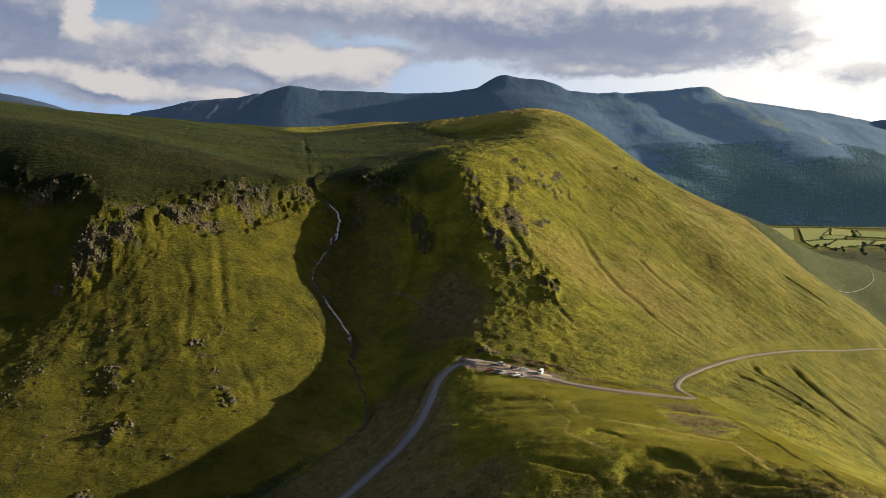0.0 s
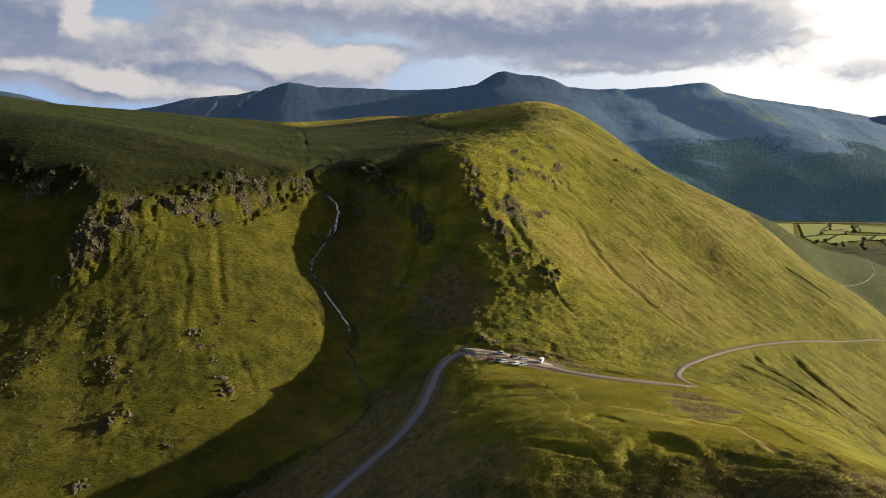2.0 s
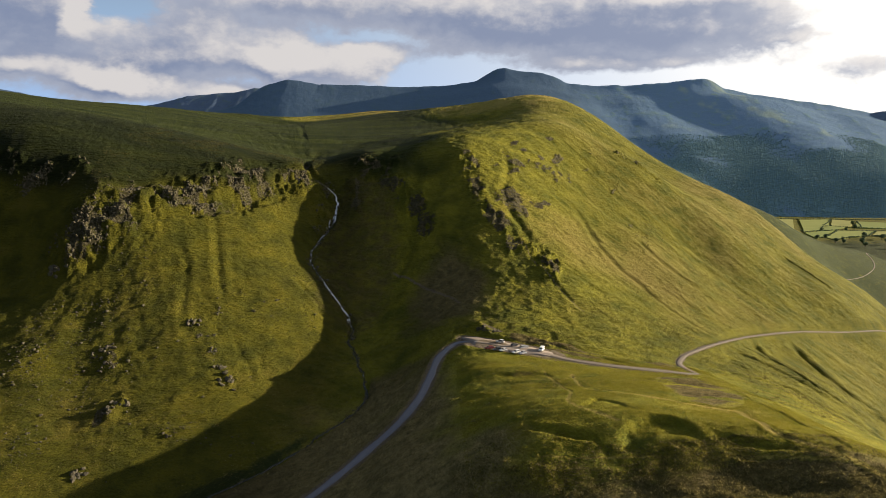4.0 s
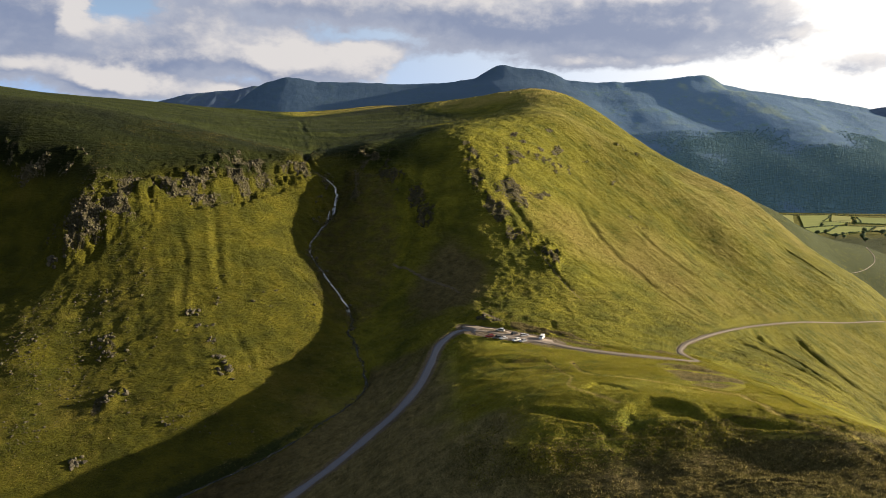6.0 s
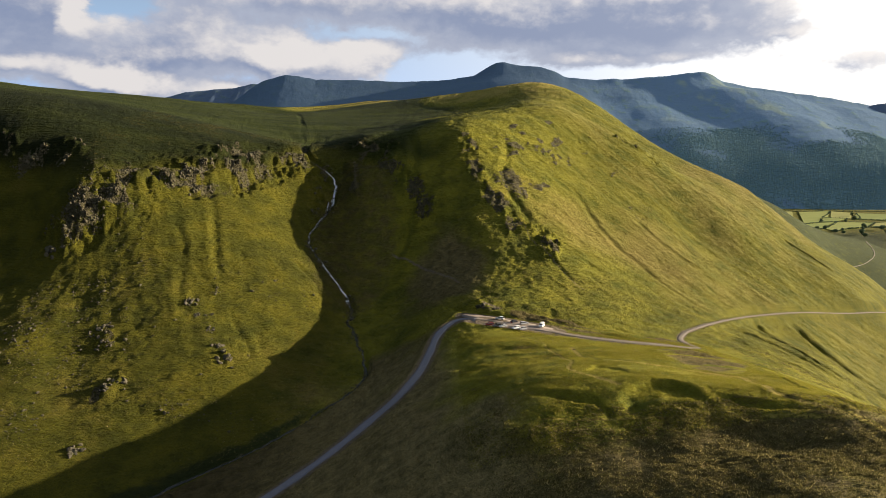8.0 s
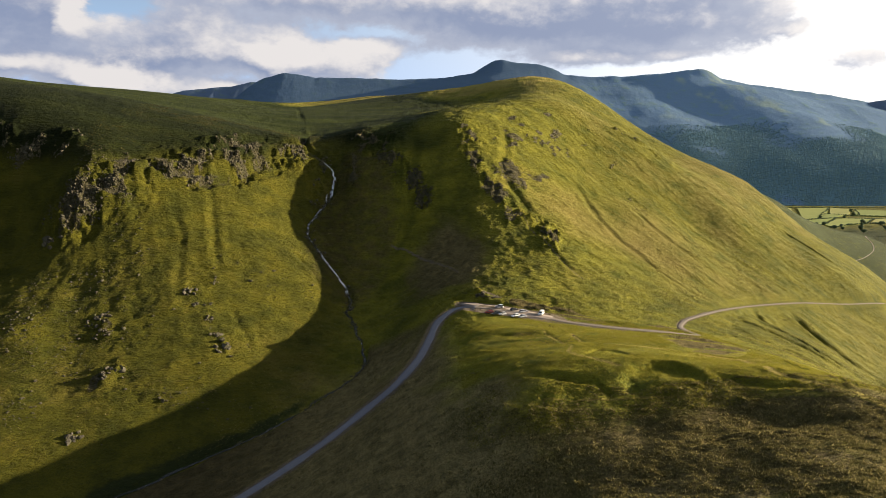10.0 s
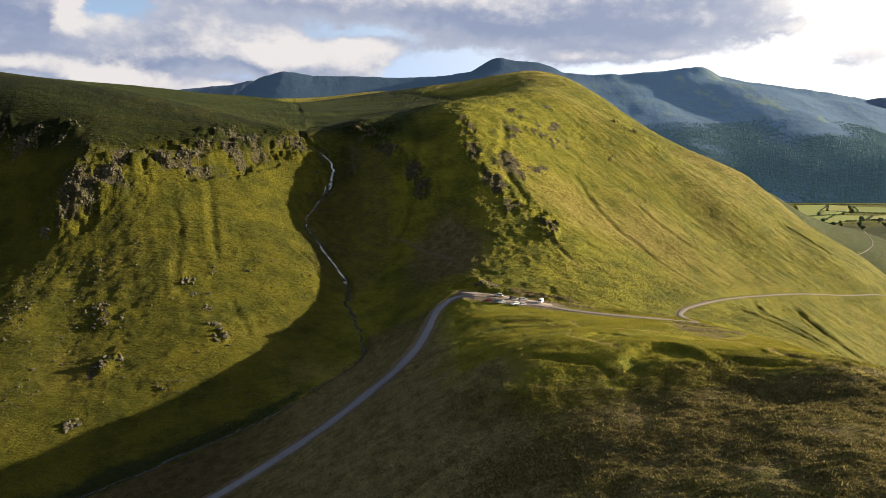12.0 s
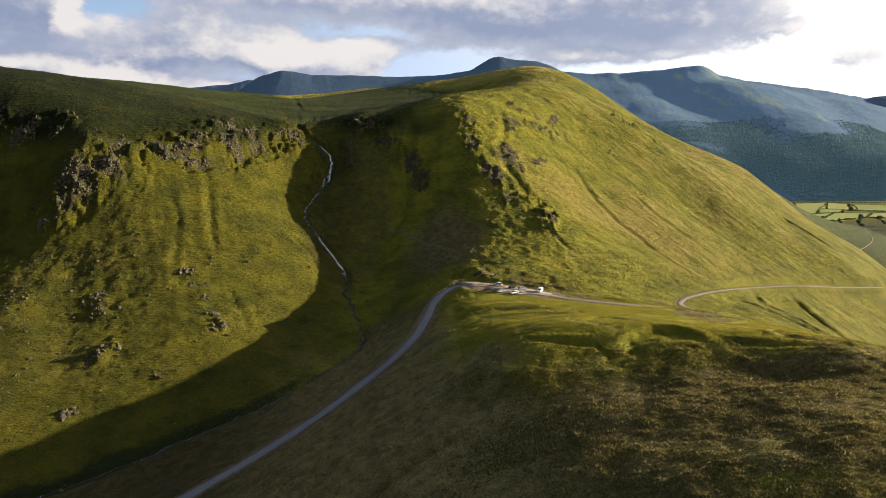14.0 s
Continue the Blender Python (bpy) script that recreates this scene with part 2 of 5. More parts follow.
KNOLL_WEST = [(133, 199, 13), (150, 225, 2), (175, 260, -12), (202, 300, -29), (130, 150, 20.5), (122, 108, 25), (175, 100, 18), (240, 320, -58)]
VALLEY_SPUR = [(475, 1000, -10), (554, 1050, -30), (584, 1080, -45), (631, 1120, -63), (678, 1160, -78), (762, 1220, -96), (818, 1250, -121), (752, 1150, -104), (724, 1100, -107), (673, 1040, -107), (622, 1000, -105), (700, 900, -180)]
LAND_LINES = [CREST, COMBE, KNOLL_WEST, VALLEY_SPUR, BECK, CRAG_RIM, CRAG_FOOT, WEST_SLOPE, MOSS_EDGE, GULLY_WALL, SHELF, RIDGE, RIDGE_FLANK, HAUSE, KNOLL, LOW_ROAD, OUTER]


class Land:
    """A thin plate bent over the lines of the land."""

    def __init__(self, lines, ease=0.02):
        p = np.array([q for line in lines for q in line], float)
        self.at, n = p[:, :2] / 100, len(p)
        a = np.zeros((n + 3, n + 3))
        a[:n, :n] = self.bend(self.at, self.at) + np.eye(n) * ease
        a[:n, n], a[:n, n + 1:] = 1, self.at
        a[n:, :n] = a[:n, n:].T
        self.w = np.linalg.solve(a, np.concatenate([p[:, 2], [0, 0, 0]]))

    def bend(self, a, b):
        d = ((a[:, None] - b[None]) ** 2).sum(-1)
        return 0.5 * d * np.log(d + 1e-9)

    def __call__(self, x, y):
        x = np.asarray(x, float)
        q = np.stack([x.ravel(), np.asarray(y, float).ravel()], -1) / 100
        out = np.empty(len(q))
        for i in range(0, len(q), 20000):
            c = q[i:i + 20000]
            out[i:i + 20000] = self.bend(c, self.at) @ self.w[:-3] + self.w[-3] + c @ self.w[-2:]
        out = out.reshape(x.shape)
        return np.logaddexp(out / 8, -225 / 8) * 8


land = Land(LAND_LINES)


def with_height(pts, lift=0.0):
    p = np.array(pts, float)[:, :2]
    return np.column_stack([p, land(p[:, 0], p[:, 1]) + lift])


def ease_heights(line, turns=40):
    z = line[:, 2].copy()
    for _ in range(turns):
        z[1:-1] = 0.25 * z[:-2] + 0.5 * z[1:-1] + 0.25 * z[2:]
    line[:, 2] = z
    return line


PASS_ROAD = [(-150, 150), (-118, 177), (-81, 207), (-59, 226), (-45, 240), (-30, 258), (-18, 273), (-10, 291), (-5, 314), (1, 337), (10, 347), (22, 343), (38, 335), (52, 329), (65, 320), (77, 315), (91, 312), (106, 311), (118, 311)]
FAR_ROAD = [(118, 311), (124.5, 314), (124, 321), (123, 331), (131, 350), (147, 370), (173, 400), (217, 446), (265, 479), (317, 507), (365, 533), (420, 565), (470, 610)]
pass_road = ease_heights(along(with_height(PASS_ROAD), 2.0))
far_road = ease_heights(along(with_height(FAR_ROAD), 2.0))
beck = along(BECK, 3.0)
beck[:, 0] += 3.0 * fbm(beck[:, 1], beck[:, 0], 16, 3, seed=12) * smooth(beck[:, 1], 240, 270)

GULLIES = [  # line, half width, depth
    ([(106, 530), (111, 514), (116.5, 488), (127, 464), (140, 450), (152, 427), (162, 417), (173, 409)], 2.2, 0.95), ([(58, 452), (62, 438), (73, 415), (80, 400), (85, 388)], 1.2, 0.45), ([(132, 325), (157, 335), (183, 342), (200, 336), (222, 341), (246, 341)], 1.6, 1.0), ([(188, 413), (206, 402), (212, 385), (217, 370), (232, 362), (267, 372)], 2.2, 1.8),
    ([(-152, 452), (-144, 430), (-137, 409), (-129, 388)], 2.2, 1.1),
    ([(-167, 424), (-155, 405), (-149, 385), (-146, 366)], 2.0, 0.7),
    ([(-117, 366), (-109, 356), (-102, 346), (-96, 333)], 1.6, 0.6),
    ([(-94, 428), (-84, 422), (-78, 417), (-74, 408)], 1.8, 1.0),
    ([(52, 560), (54, 540), (49, 520), (46, 505), (52, 485), (60, 468), (66, 450)], 2.6, 1.3),
    ([(-24, 560), (-18, 530), (-20, 500), (-22, 470), (-30, 440)], 3.0, 1.5),
    ([(150, 520), (163, 500), (178, 486), (192, 474)], 2.5, 1.0),
    ([(203, 436), (210, 418), (220, 406), (238, 397), (265, 392), (300, 384)], 3.5, 3.2),
    ([(244, 455), (253, 434), (266, 414), (290, 396)], 3.0, 2.2),
    ([(178, 392), (190, 380), (204, 368), (224, 352)], 2.6, 1.6),
    ([(308, 596), (323, 582), (332, 562)], 1.6, 1.5),
    ([(-26, 143), (-16, 148.5), (-8, 155), (-2, 160), (5, 164)], 1.3, 1.7), ([(60, 152), (70, 155), (80, 154), (92, 148)], 0.9, 0.9), ([(40, 113), (53, 116), (75, 117)], 0.8, 0.6),
    ([(117, 290), (121, 262), (120, 226), (117, 192), (112, 168)], 0.9, 0.6),
    ([(-60, 262), (-85, 258), (-110, 245)], 2.0, 0.6),
    ([(-200, 380), (-194, 350), (-184, 322), (-178, 298), (-174, 284)], 12.0, 1.6),
]
CRAGS = [  # line, reach, roughness in metres
    ([(-108, 518), (-122, 512), (-136, 500), (-148, 478), (-158, 464), (-172, 452), (-186, 440), (-196, 424), (-208, 412), (-218, 402)], 23, 2.8),
    ([(-70, 548), (-58, 546), (-44, 541), (-34, 548)], 9, 1.6),
    ([(22, 540), (24, 515), (30, 492), (40, 472), (50, 456)], 11, 0.9),
    ([(66, 452), (74, 440), (70, 424)], 10, 1.6),
    ([(-92, 530), (-86, 516), (-92, 492)], 10, 1.6),
    ([(-70, 528), (-64, 510)], 9, 1.4), ([(-56, 536), (-40, 520), (-22, 500), (-8, 478)], 11, 1.4),
    ([(170, 640), (186, 632), (200, 622)], 6, 1.0),
    ([(-240, 440), (-262, 436), (-285, 440)], 12, 2.0),
    ([(12, 362), (22, 358), (34, 350)], 5, 1.0),
    ([(-112, 336), (-108, 331)], 5, 1.3), ([(-154, 312), (-160, 300)], 4, 1.0), ([(-176, 345), (-170, 330)], 4, 0.8),
]
MOUNDS = [  # x, y, reach along x, reach along y, height
    (28, 300, 22, 9, 1.6), (44, 150, 18, 9, 1.5), (84, 150, 16, 8, 1.3), (17, 359, 4, 3, -2.0), (20, 364, 5, 3, 2.0),
    (62, 342, 14, 3, 1.2), (96, 326, 12, 4, 1.0),
]


SCARPS = [  # crest of a grassy bank, how far it drops on its near side, how long the hollow below it is
    ([(29, 214), (33, 210), (40, 205.5), (47, 202), (50, 193)], 1.6, 9), ([(56, 200), (62, 206), (68, 209), (74, 208), (79, 203)], 2.4, 16),
    ([(50, 226), (54, 231), (57, 233), (61, 228), (63, 220)], 1.6, 7), ([(84, 196), (92, 187), (100, 184)], 1.2, 7), ([(26, 296), (34, 294), (44, 294), (50, 290)], 1.0, 6),
    ([(42, 353), (56, 346), (70, 338)], 1.3, 4), ([(62, 350), (76, 341), (94, 331)], 1.2, 4), ([(88, 344), (100, 336), (112, 330)], 1.2, 4), ([(58, 286), (64, 285), (70, 282)], 0.8, 4), ([(92, 270), (102, 268), (112, 264)], 0.8, 4), ([(96, 258), (106, 257), (114, 252)], 0.8, 4),
]


def relief(x, y, base):
    """What lies on the large forms: rock relief, gullies, mounds, hummocks. Returns the height and the share of bare rock."""
    core = smooth(np.hypot((x - 10) / 420, (y - 380) / 480), 2.2, 1.0)
    rock = np.zeros(x.shape)
    rough = np.zeros(x.shape)
    cliff = np.zeros(x.shape)
    wob = 5 * fbm(x, y, 14, 3, seed=40)
    for line, reach, amp in CRAGS:
        d, _, _ = near_line(x, y, line)
        k = smooth(d + 1.6 * wob, reach, reach * 0.2)
        rock = np.maximum(rock, k)
        rough = np.maximum(rough, amp * k)
        if reach > 20:
            cliff = np.maximum(cliff, smooth(d + wob, reach, reach * 0.45) * smooth(x, -216, -202))
    # buttresses and clefts cut back into the cliff, with ledges across it
    k = cliff > 0.01
    if k.any():
        cx, cy, c = x[k], y[k], cliff[k]
        back = 9.0 * fbm(0.8 * cx - 0.6 * cy, 0.15 * cx + 0.2 * cy, 15, 4, 0.55, seed=41) + 4.0 * fbm(cx, cy, 5, 3, 0.6, seed=42)
        face = land(cx - 0.62 * back * c, cy + 0.78 * back * c)
        ledge = face + 4.0 * fbm(cx, cy, 17, 3, seed=43)
        for tall in (9.0, 3.6):
            part_up = ledge / tall - np.floor(ledge / tall)
            ledge = ledge + tall * (smooth(part_up, 0.42, 0.92) - part_up)
        base = base.copy()
        base[k] = face + 0.7 * c * (ledge - 4.0 * fbm(cx, cy, 17, 3, seed=43) - face)
    rough = rough * (1 - 0.80 * cliff)
    bend = 5 * fbm(x, y, 12, 3, seed=46)
    broken = cliff * smooth(fbm(x, y, 13, 3, seed=47), -0.35, 0.3) * 0.55 * (1.2 * ridged(0.8 * x - 0.6 * y + bend, 0.35 * (0.6 * x + 0.8 * y) + 0.1 * base, 5.5, 3, seed=6) + 0.7 * ridged(x, y, 3.4, 2, seed=7) - 1.0)
    # ledges and small outcrops over the steep flank of the ridge
    flank = smooth(np.hypot((x - 90) / 95, (y - 560) / 125), 1.15, 0.55)
    across, down = 0.65 * x + 0.76 * y, 0.76 * x - 0.65 * y
    spots = fbm(down, 0.45 * across, 11, 4, 0.6, seed=61) + 0.5 * fbm(x, y, 55, 2, seed=62) + 0.35 * smooth(np.hypot((x - 62) / 48, (y - 535) / 62), 1.1, 0.3) - 0.1
    out = flank * smooth(spots, 0.42, 0.70)
    rock = np.maximum(rock * smooth(fbm(x, y, 9, 4, 0.6, seed=64), -0.34, 0.20), out)
    rough = np.maximum(rough, 0.55 * out)
    h = base + broken * rock + rough * (1.1 * ridged(x, y + 0.6 * base, 10, 4, seed=5) - 0.2 + 1.0 * ridged(x, y, 4.0, 2, seed=9))
    for line, wide, deep in GULLIES:
        d, _, s = near_line(x + 1.5 * fbm(x, y, 9, 2, seed=77), y, line)
        h = h - deep * np.exp(-((d / wide) ** 2)) * smooth(s, 0, 0.15) * smooth(s, 1, 0.8) + 0.35 * deep * np.exp(-(((d - 2.1 * wide) / wide) ** 2))
    for mx, my, rx, ry, up in MOUNDS:
        h = h + up * np.exp(-(((x - mx) / rx) ** 2) - ((y - my) / ry) ** 2)
    for line, drop, reach in SCARPS:
        px, py = [q[0] for q in line], [q[1] for q in line]
        s = np.interp(x, px, py) - y + 1.5 * fbm(x, y, 8, 4, seed=67)
        h = h - drop * smooth(s, -0.5, 5.0) * smooth(s, reach, 0.6 * reach) * smooth(x, px[0] - 2, px[0] + 3) * smooth(x, px[-1] + 2, px[-1] - 3)
    calm = smooth(x, 5, 25) * smooth(y, 345, 325) * smooth(y, 190, 215)
    even = core * (1 - 0.72 * calm) * (1 - 0.2 * smooth(x, 0, 40)) * (1 - 0.35 * smooth(x, -20, 10) * smooth(y, 220, 190)) * (1 - 0.45 * smooth(base, 70, 95) * smooth(x, 40, -40))
    h = h + even * (0.9 * fbm(x, y, 50, 3, seed=21) * smooth(y, 300, 420) + 1.0 * (1 - 0.5 * smooth(x, -70, -110)) * fbm(x, y, 16, 3, seed=3) + 0.95 * (1 - 0.45 * smooth(x, 60, 120) * smooth(y, 360, 420) - 0.55 * smooth(x, -60, -100)) * fbm(x, y, 5.0, 3, 0.65, seed=8))
    # small runnels down the slopes
    east, west = np.maximum(smooth(x, 20, 60) * smooth(y, 370, 430), 1.35 * smooth(x, 115, 150) * smooth(y, 270, 315)), smooth(x, -70, -110) * smooth(y, 300, 360)
    h = h + core * (0.55 * east * fbm(across, 0.14 * down, 6, 4, 0.55, seed=60) + 0.5 * west * fbm(x + 0.36 * y, 0.2 * y, 7, 3, seed=63))
    tread = smooth(x, -95, -125) * smooth(y, 272, 300) * smooth(y, 450, 420)
    h = h + core * tread * (0.8 * fbm(0.30 * (0.93 * x + 0.37 * y), 0.93 * y - 0.37 * x, 3.6, 3, 0.6, seed=79) + 0.22 * fbm(x, y, 2.6, 2, seed=80))
    h = h + core * 0.28 * east * fbm(x, y, 9, 3, 0.6, seed=65)
    h = h + 0.8 * fbm(x, y, 9, 3, 0.6, seed=66) * smooth(y, 340, 300) * smooth(x, -5, 20) * core * (1 - 0.9 * calm) * 0.6
    peat = np.exp(-((x - 103) / 14) ** 4 - ((y - 260 - 0.3 * (x - 103)) / 30) ** 4)
    d, _, _ = near_line(x, y, [(44, 350), (66, 337), (82, 329), (100, 322), (116, 326)])
    h = h + 0.9 * np.maximum(peat, smooth(d, 10, 4)) * fbm(0.25 * (x + 0.5 * y), y + 0.5 * x, 4.5, 3, 0.6, seed=56)  # peat hags
    h = h + 0.5 * calm * smooth(y, 325, 305) * fbm(0.13 * x, y + 0.22 * x, 6, 3, 0.6, seed=78)  # low banks and sheep walks along the knoll
    h = h + core * 0.45 * fbm(x, y, 3.4, 2, 0.6, seed=69) * (1 - calm) * (1 - 0.6 * smooth(x, 60, 120)) * smooth(y, 300, 340) * smooth(base, 100, 80)
    h = h + (1 - core) * (10 * fbm(x, y, 260, 5, seed=31)) * smooth(base, -215, -150)
    return h, rock


def park_tilt(x):
    """The fall of the parking area along the pass."""
    return 0.12 - 0.055 * np.maximum(x - 36, 0) - 0.012 * np.minimum(x - 36, 0)


def ground_height(x, y):
    x, y = np.asarray(x, float), np.asarray(y, float)
    h, rock = relief(x, y, land(x, y))
    d = (((x - 36) / 26) ** 4 + ((y - 337 + 0.45 * (x - 36)) / 10.0) ** 4) ** 0.25
    h = h + (park_tilt(x) - h) * smooth(d, 1.35, 0.9)
    for line, half in ((pass_road, 2.2), (far_road, 2.0)):
        d, z, _ = near_line(x, y, line[::2])
        h = np.where(d < 14, h + (z - 0.05 - h) * smooth(d, half + 6.0, half + 0.8), h)
    d, z, _ = near_line(x, y, beck[::2])
    h = np.where(d < 12, h + (z - 0.9 - h) * smooth(d, 4.2, 0.9), h)
    return h, rock


# ---- materials ----
def material(name, rough=0.9):
    m = bpy.data.materials.new(name)
    m.use_nodes = True
    n = Net(m.node_tree)
    bsdf = n.nodes["Principled BSDF"]
    bsdf.inputs["Roughness"].default_value = rough
    bsdf.inputs["Specular IOR Level"].default_value = 0.15
    return m, n, bsdf


def plain(name, colour, rough=0.5, metal=0.0, spec=0.5, vary=0.12, scale=4.0):
    m, n, b = material(name, rough)
    v = n.noise(n.add("ShaderNodeTexCoord").outputs["Object"], scale, 4)
    dark = tuple(c * (1 - vary) for c in colour)
    n.put(b.inputs["Base Color"], n.mix(v, dark, tuple(min(1, c * (1 + vary)) for c in colour)))
    b.inputs["Metallic"].default_value, b.inputs["Specular IOR Level"].default_value = metal, spec
    return m


def attr(n, name):
    return n.add("ShaderNodeAttribute", attribute_name=name).outputs["Fac"]


def bumped(n, b, height, strength=0.5, distance=0.3, normal=None):
    k = n.add("ShaderNodeBump")
    if normal:
        n.links.new(normal, k.inputs["Normal"])
    k.inputs["Strength"].default_value, k.inputs["Distance"].default_value = strength, distance
    n.put(k.inputs["Height"], height)
    n.links.new(k.outputs[0], b.inputs["Normal"])


def canopy(n, noise_scale, amount):
    """Blades stand every way: the normal of a grass canopy scatters about the slope's own."""
    p = n.add("ShaderNodeTexCoord").outputs["Object"]
    tex = n.add("ShaderNodeTexNoise")
    n.put(tex.inputs["Vector"], p)
    tex.inputs["Scale"].default_value, tex.inputs["Detail"].default_value = noise_scale, 3.0
    v = n.add("ShaderNodeVectorMath", operation="SUBTRACT")
    n.put(v.inputs[0], tex.outputs["Color"])
    v.inputs[1].default_value = (0.5, 0.5, 0.5)
    s = n.add("ShaderNodeVectorMath", operation="SCALE")
    n.links.new(v.outputs[0], s.inputs[0])
    n.put(s.inputs["Scale"], amount)
    a = n.add("ShaderNodeVectorMath", operation="ADD")
    n.links.new(n.add("ShaderNodeNewGeometry").outputs["Normal"], a.inputs[0])
    n.links.new(s.outputs[0], a.inputs[1])
    u = n.add("ShaderNodeVectorMath", operation="NORMALIZE")
    n.links.new(a.outputs[0], u.inputs[0])
    return u.outputs[0]


def hill_material():
    m, n, b = material("hill_grass", 0.95)
    b.inputs["Specular IOR Level"].default_value = 0.10
    p = n.add("ShaderNodeTexCoord").outputs["Object"]
    big, mid, fine, grit = n.noise(p, 0.011, 4), n.noise(p, 0.06, 6, 0.66), n.noise(p, 0.45, 6, 0.68), n.noise(p, 1.9, 4, 0.7)
    # grass lies in streaks down the flank of the ridge and along the moor
    sep = n.add("ShaderNodeSeparateXYZ")
    n.put(sep.inputs[0], p)
    px, py, pz = sep.outputs
    over = n.m("ADD", n.m("MULTIPLY", px, 0.65), n.m("MULTIPLY", py, 0.76))
    fall = n.m("SUBTRACT", n.m("MULTIPLY", px, 0.76), n.m("MULTIPLY", py, 0.65))
    streaks = n.noise(n.xyz(over, n.m("MULTIPLY", fall, 0.14)), 0.32, 5, 0.65, 0.3)
    bands = n.noise(n.xyz(n.m("MULTIPLY", px, 0.16), py, pz), 0.045, 6, 0.65, 0.4)
    mid = n.mix(attr(n, "flank"), mid, n.m("ADD", n.m("MULTIPLY", mid, 0.65), n.m("MULTIPLY", streaks, 0.35)))
    mid = n.mix(attr(n, "moor"), mid, bands)
    green = n.mix(n.step(mid, 0.3, 0.7), (0.078, 0.085, 0.009), (0.190, 0.174, 0.016))
    straw = n.mix(fine, (0.143, 0.114, 0.024), (0.255, 0.206, 0.050))
    dry = n.m("ADD", attr(n, "dry"), n.m("MULTIPLY", n.m("SUBTRACT", mid, 0.5), 1.1))
    grass = n.mix(n.step(n.m("ADD", dry, n.m("MULTIPLY", n.m("SUBTRACT", big, 0.5), 1.2)), 0.25, 0.90), green, straw)
    heath = n.mix(n.step(fine, 0.3, 0.7), (0.050, 0.040, 0.017), (0.135, 0.100, 0.044))
    heathy = n.step(n.m("ADD", attr(n, "heath"), n.m("MULTIPLY", n.m("SUBTRACT", n.noise(p, 0.13, 6, 0.7), 0.5), 1.0)), 0.30, 0.80)
    grass = n.mix(n.m("MULTIPLY", heathy, 0.85), grass, heath)
    fern = n.mix(n.step(n.noise(p, 0.22, 6, 0.65), 0.3, 0.7), (0.092, 0.076, 0.028), (0.180, 0.142, 0.056))
    grass = n.mix(n.step(n.m("ADD", attr(n, "fern"), n.m("MULTIPLY", n.m("SUBTRACT", n.noise(p, 0.035, 5, 0.65), 0.5), 1.1)), 0.25, 0.85), grass, fern)
    # dark green of the beck's bog, also painted where the valley side lies shaded
    bog_and_shade = n.mix(fine, (0.026, 0.038, 0.010), (0.060, 0.075, 0.018))
    grass = n.mix(n.step(n.m("ADD", attr(n, "bog_and_shade"), n.m("MULTIPLY", n.m("SUBTRACT", n.noise(p, 0.11, 5, 0.65), 0.5), 1.3)), 0.35, 0.75), grass, bog_and_shade)
    # cloud shade over the moor is put into this darker sedge colour
    clouded_sedge = n.mix(n.step(mid, 0.32, 0.68), (0.013, 0.019, 0.003), (0.036, 0.045, 0.006))
    grass = n.mix(n.step(n.m("ADD", attr(n, "moor"), n.m("MULTIPLY", n.m("SUBTRACT", mid, 0.5), 0.7)), 0.05, 0.85), grass, clouded_sedge)
    rushes = n.m("MULTIPLY", n.step(n.noise(p, 0.75, 5, 0.7), 0.56, 0.70), n.step(n.noise(p, 0.05, 3), 0.42, 0.62, 0.25, 0.8))
    grass = n.mix(rushes, grass, (0.030, 0.034, 0.010))
    # sun and shade painted by region scale the grass colour, besides random specks
    speck = n.m("MULTIPLY", n.mix(attr(n, "flank"), n.step(grit, 0.30, 0.70, 0.62, 1.36), n.step(grit, 0.30, 0.70, 0.84, 1.14)), attr(n, "turf_light_tone"))
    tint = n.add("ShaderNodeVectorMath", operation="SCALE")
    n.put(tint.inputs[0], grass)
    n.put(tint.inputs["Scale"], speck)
    stone = n.mix(n.step(n.noise(p, 0.8, 7, 0.75), 0.3, 0.7), (0.020, 0.019, 0.010), (0.110, 0.096, 0.052))
    rocky = n.step(n.m("ADD", attr(n, "rock"), n.m("MULTIPLY", n.m("SUBTRACT", n.noise(p, 0.4, 6, 0.75), 0.5), 2.2)), 0.68, 0.96)
    earth = n.mix(fine, (0.095, 0.072, 0.046), (0.195, 0.160, 0.115))
    worn = n.step(n.m("ADD", attr(n, "bare"), n.m("MULTIPLY", n.m("SUBTRACT", fine, 0.5), 0.9)), 0.35, 0.75)
    col = n.mix(worn, n.mix(rocky, tint.outputs[0], stone), earth)
    n.put(b.inputs["Base Color"], col)
    along_slope = n.add("ShaderNodeVectorMath", operation="MULTIPLY")
    n.put(along_slope.inputs[0], p)
    along_slope.inputs[1].default_value = (0.16, 0.16, 1.0)
    treads = n.noise(along_slope.outputs[0], 1.1, 5, 0.65)  # sheep treads along the slope
    lumps = n.m("ADD", n.m("MULTIPLY", fine, n.m("MULTIPLY_ADD", attr(n, "flank"), -1.0, 1.5)), n.m("MULTIPLY", grit, 0.5))
    lumps = n.m("ADD", lumps, n.m("MULTIPLY", n.m("MULTIPLY", streaks, attr(n, "flank")), 0.7))
    lumps = n.m("ADD", lumps, n.m("MULTIPLY", treads, n.m("MULTIPLY_ADD", attr(n, "flank"), -1.7, 2.6)))
    lumps = n.m("ADD", lumps, n.m("MULTIPLY", rocky, n.m("MULTIPLY", n.noise(p, 0.7, 6, 0.75), 2.0)))
    grassy = n.m("SUBTRACT", 1.0, n.m("MAXIMUM", rocky, worn))
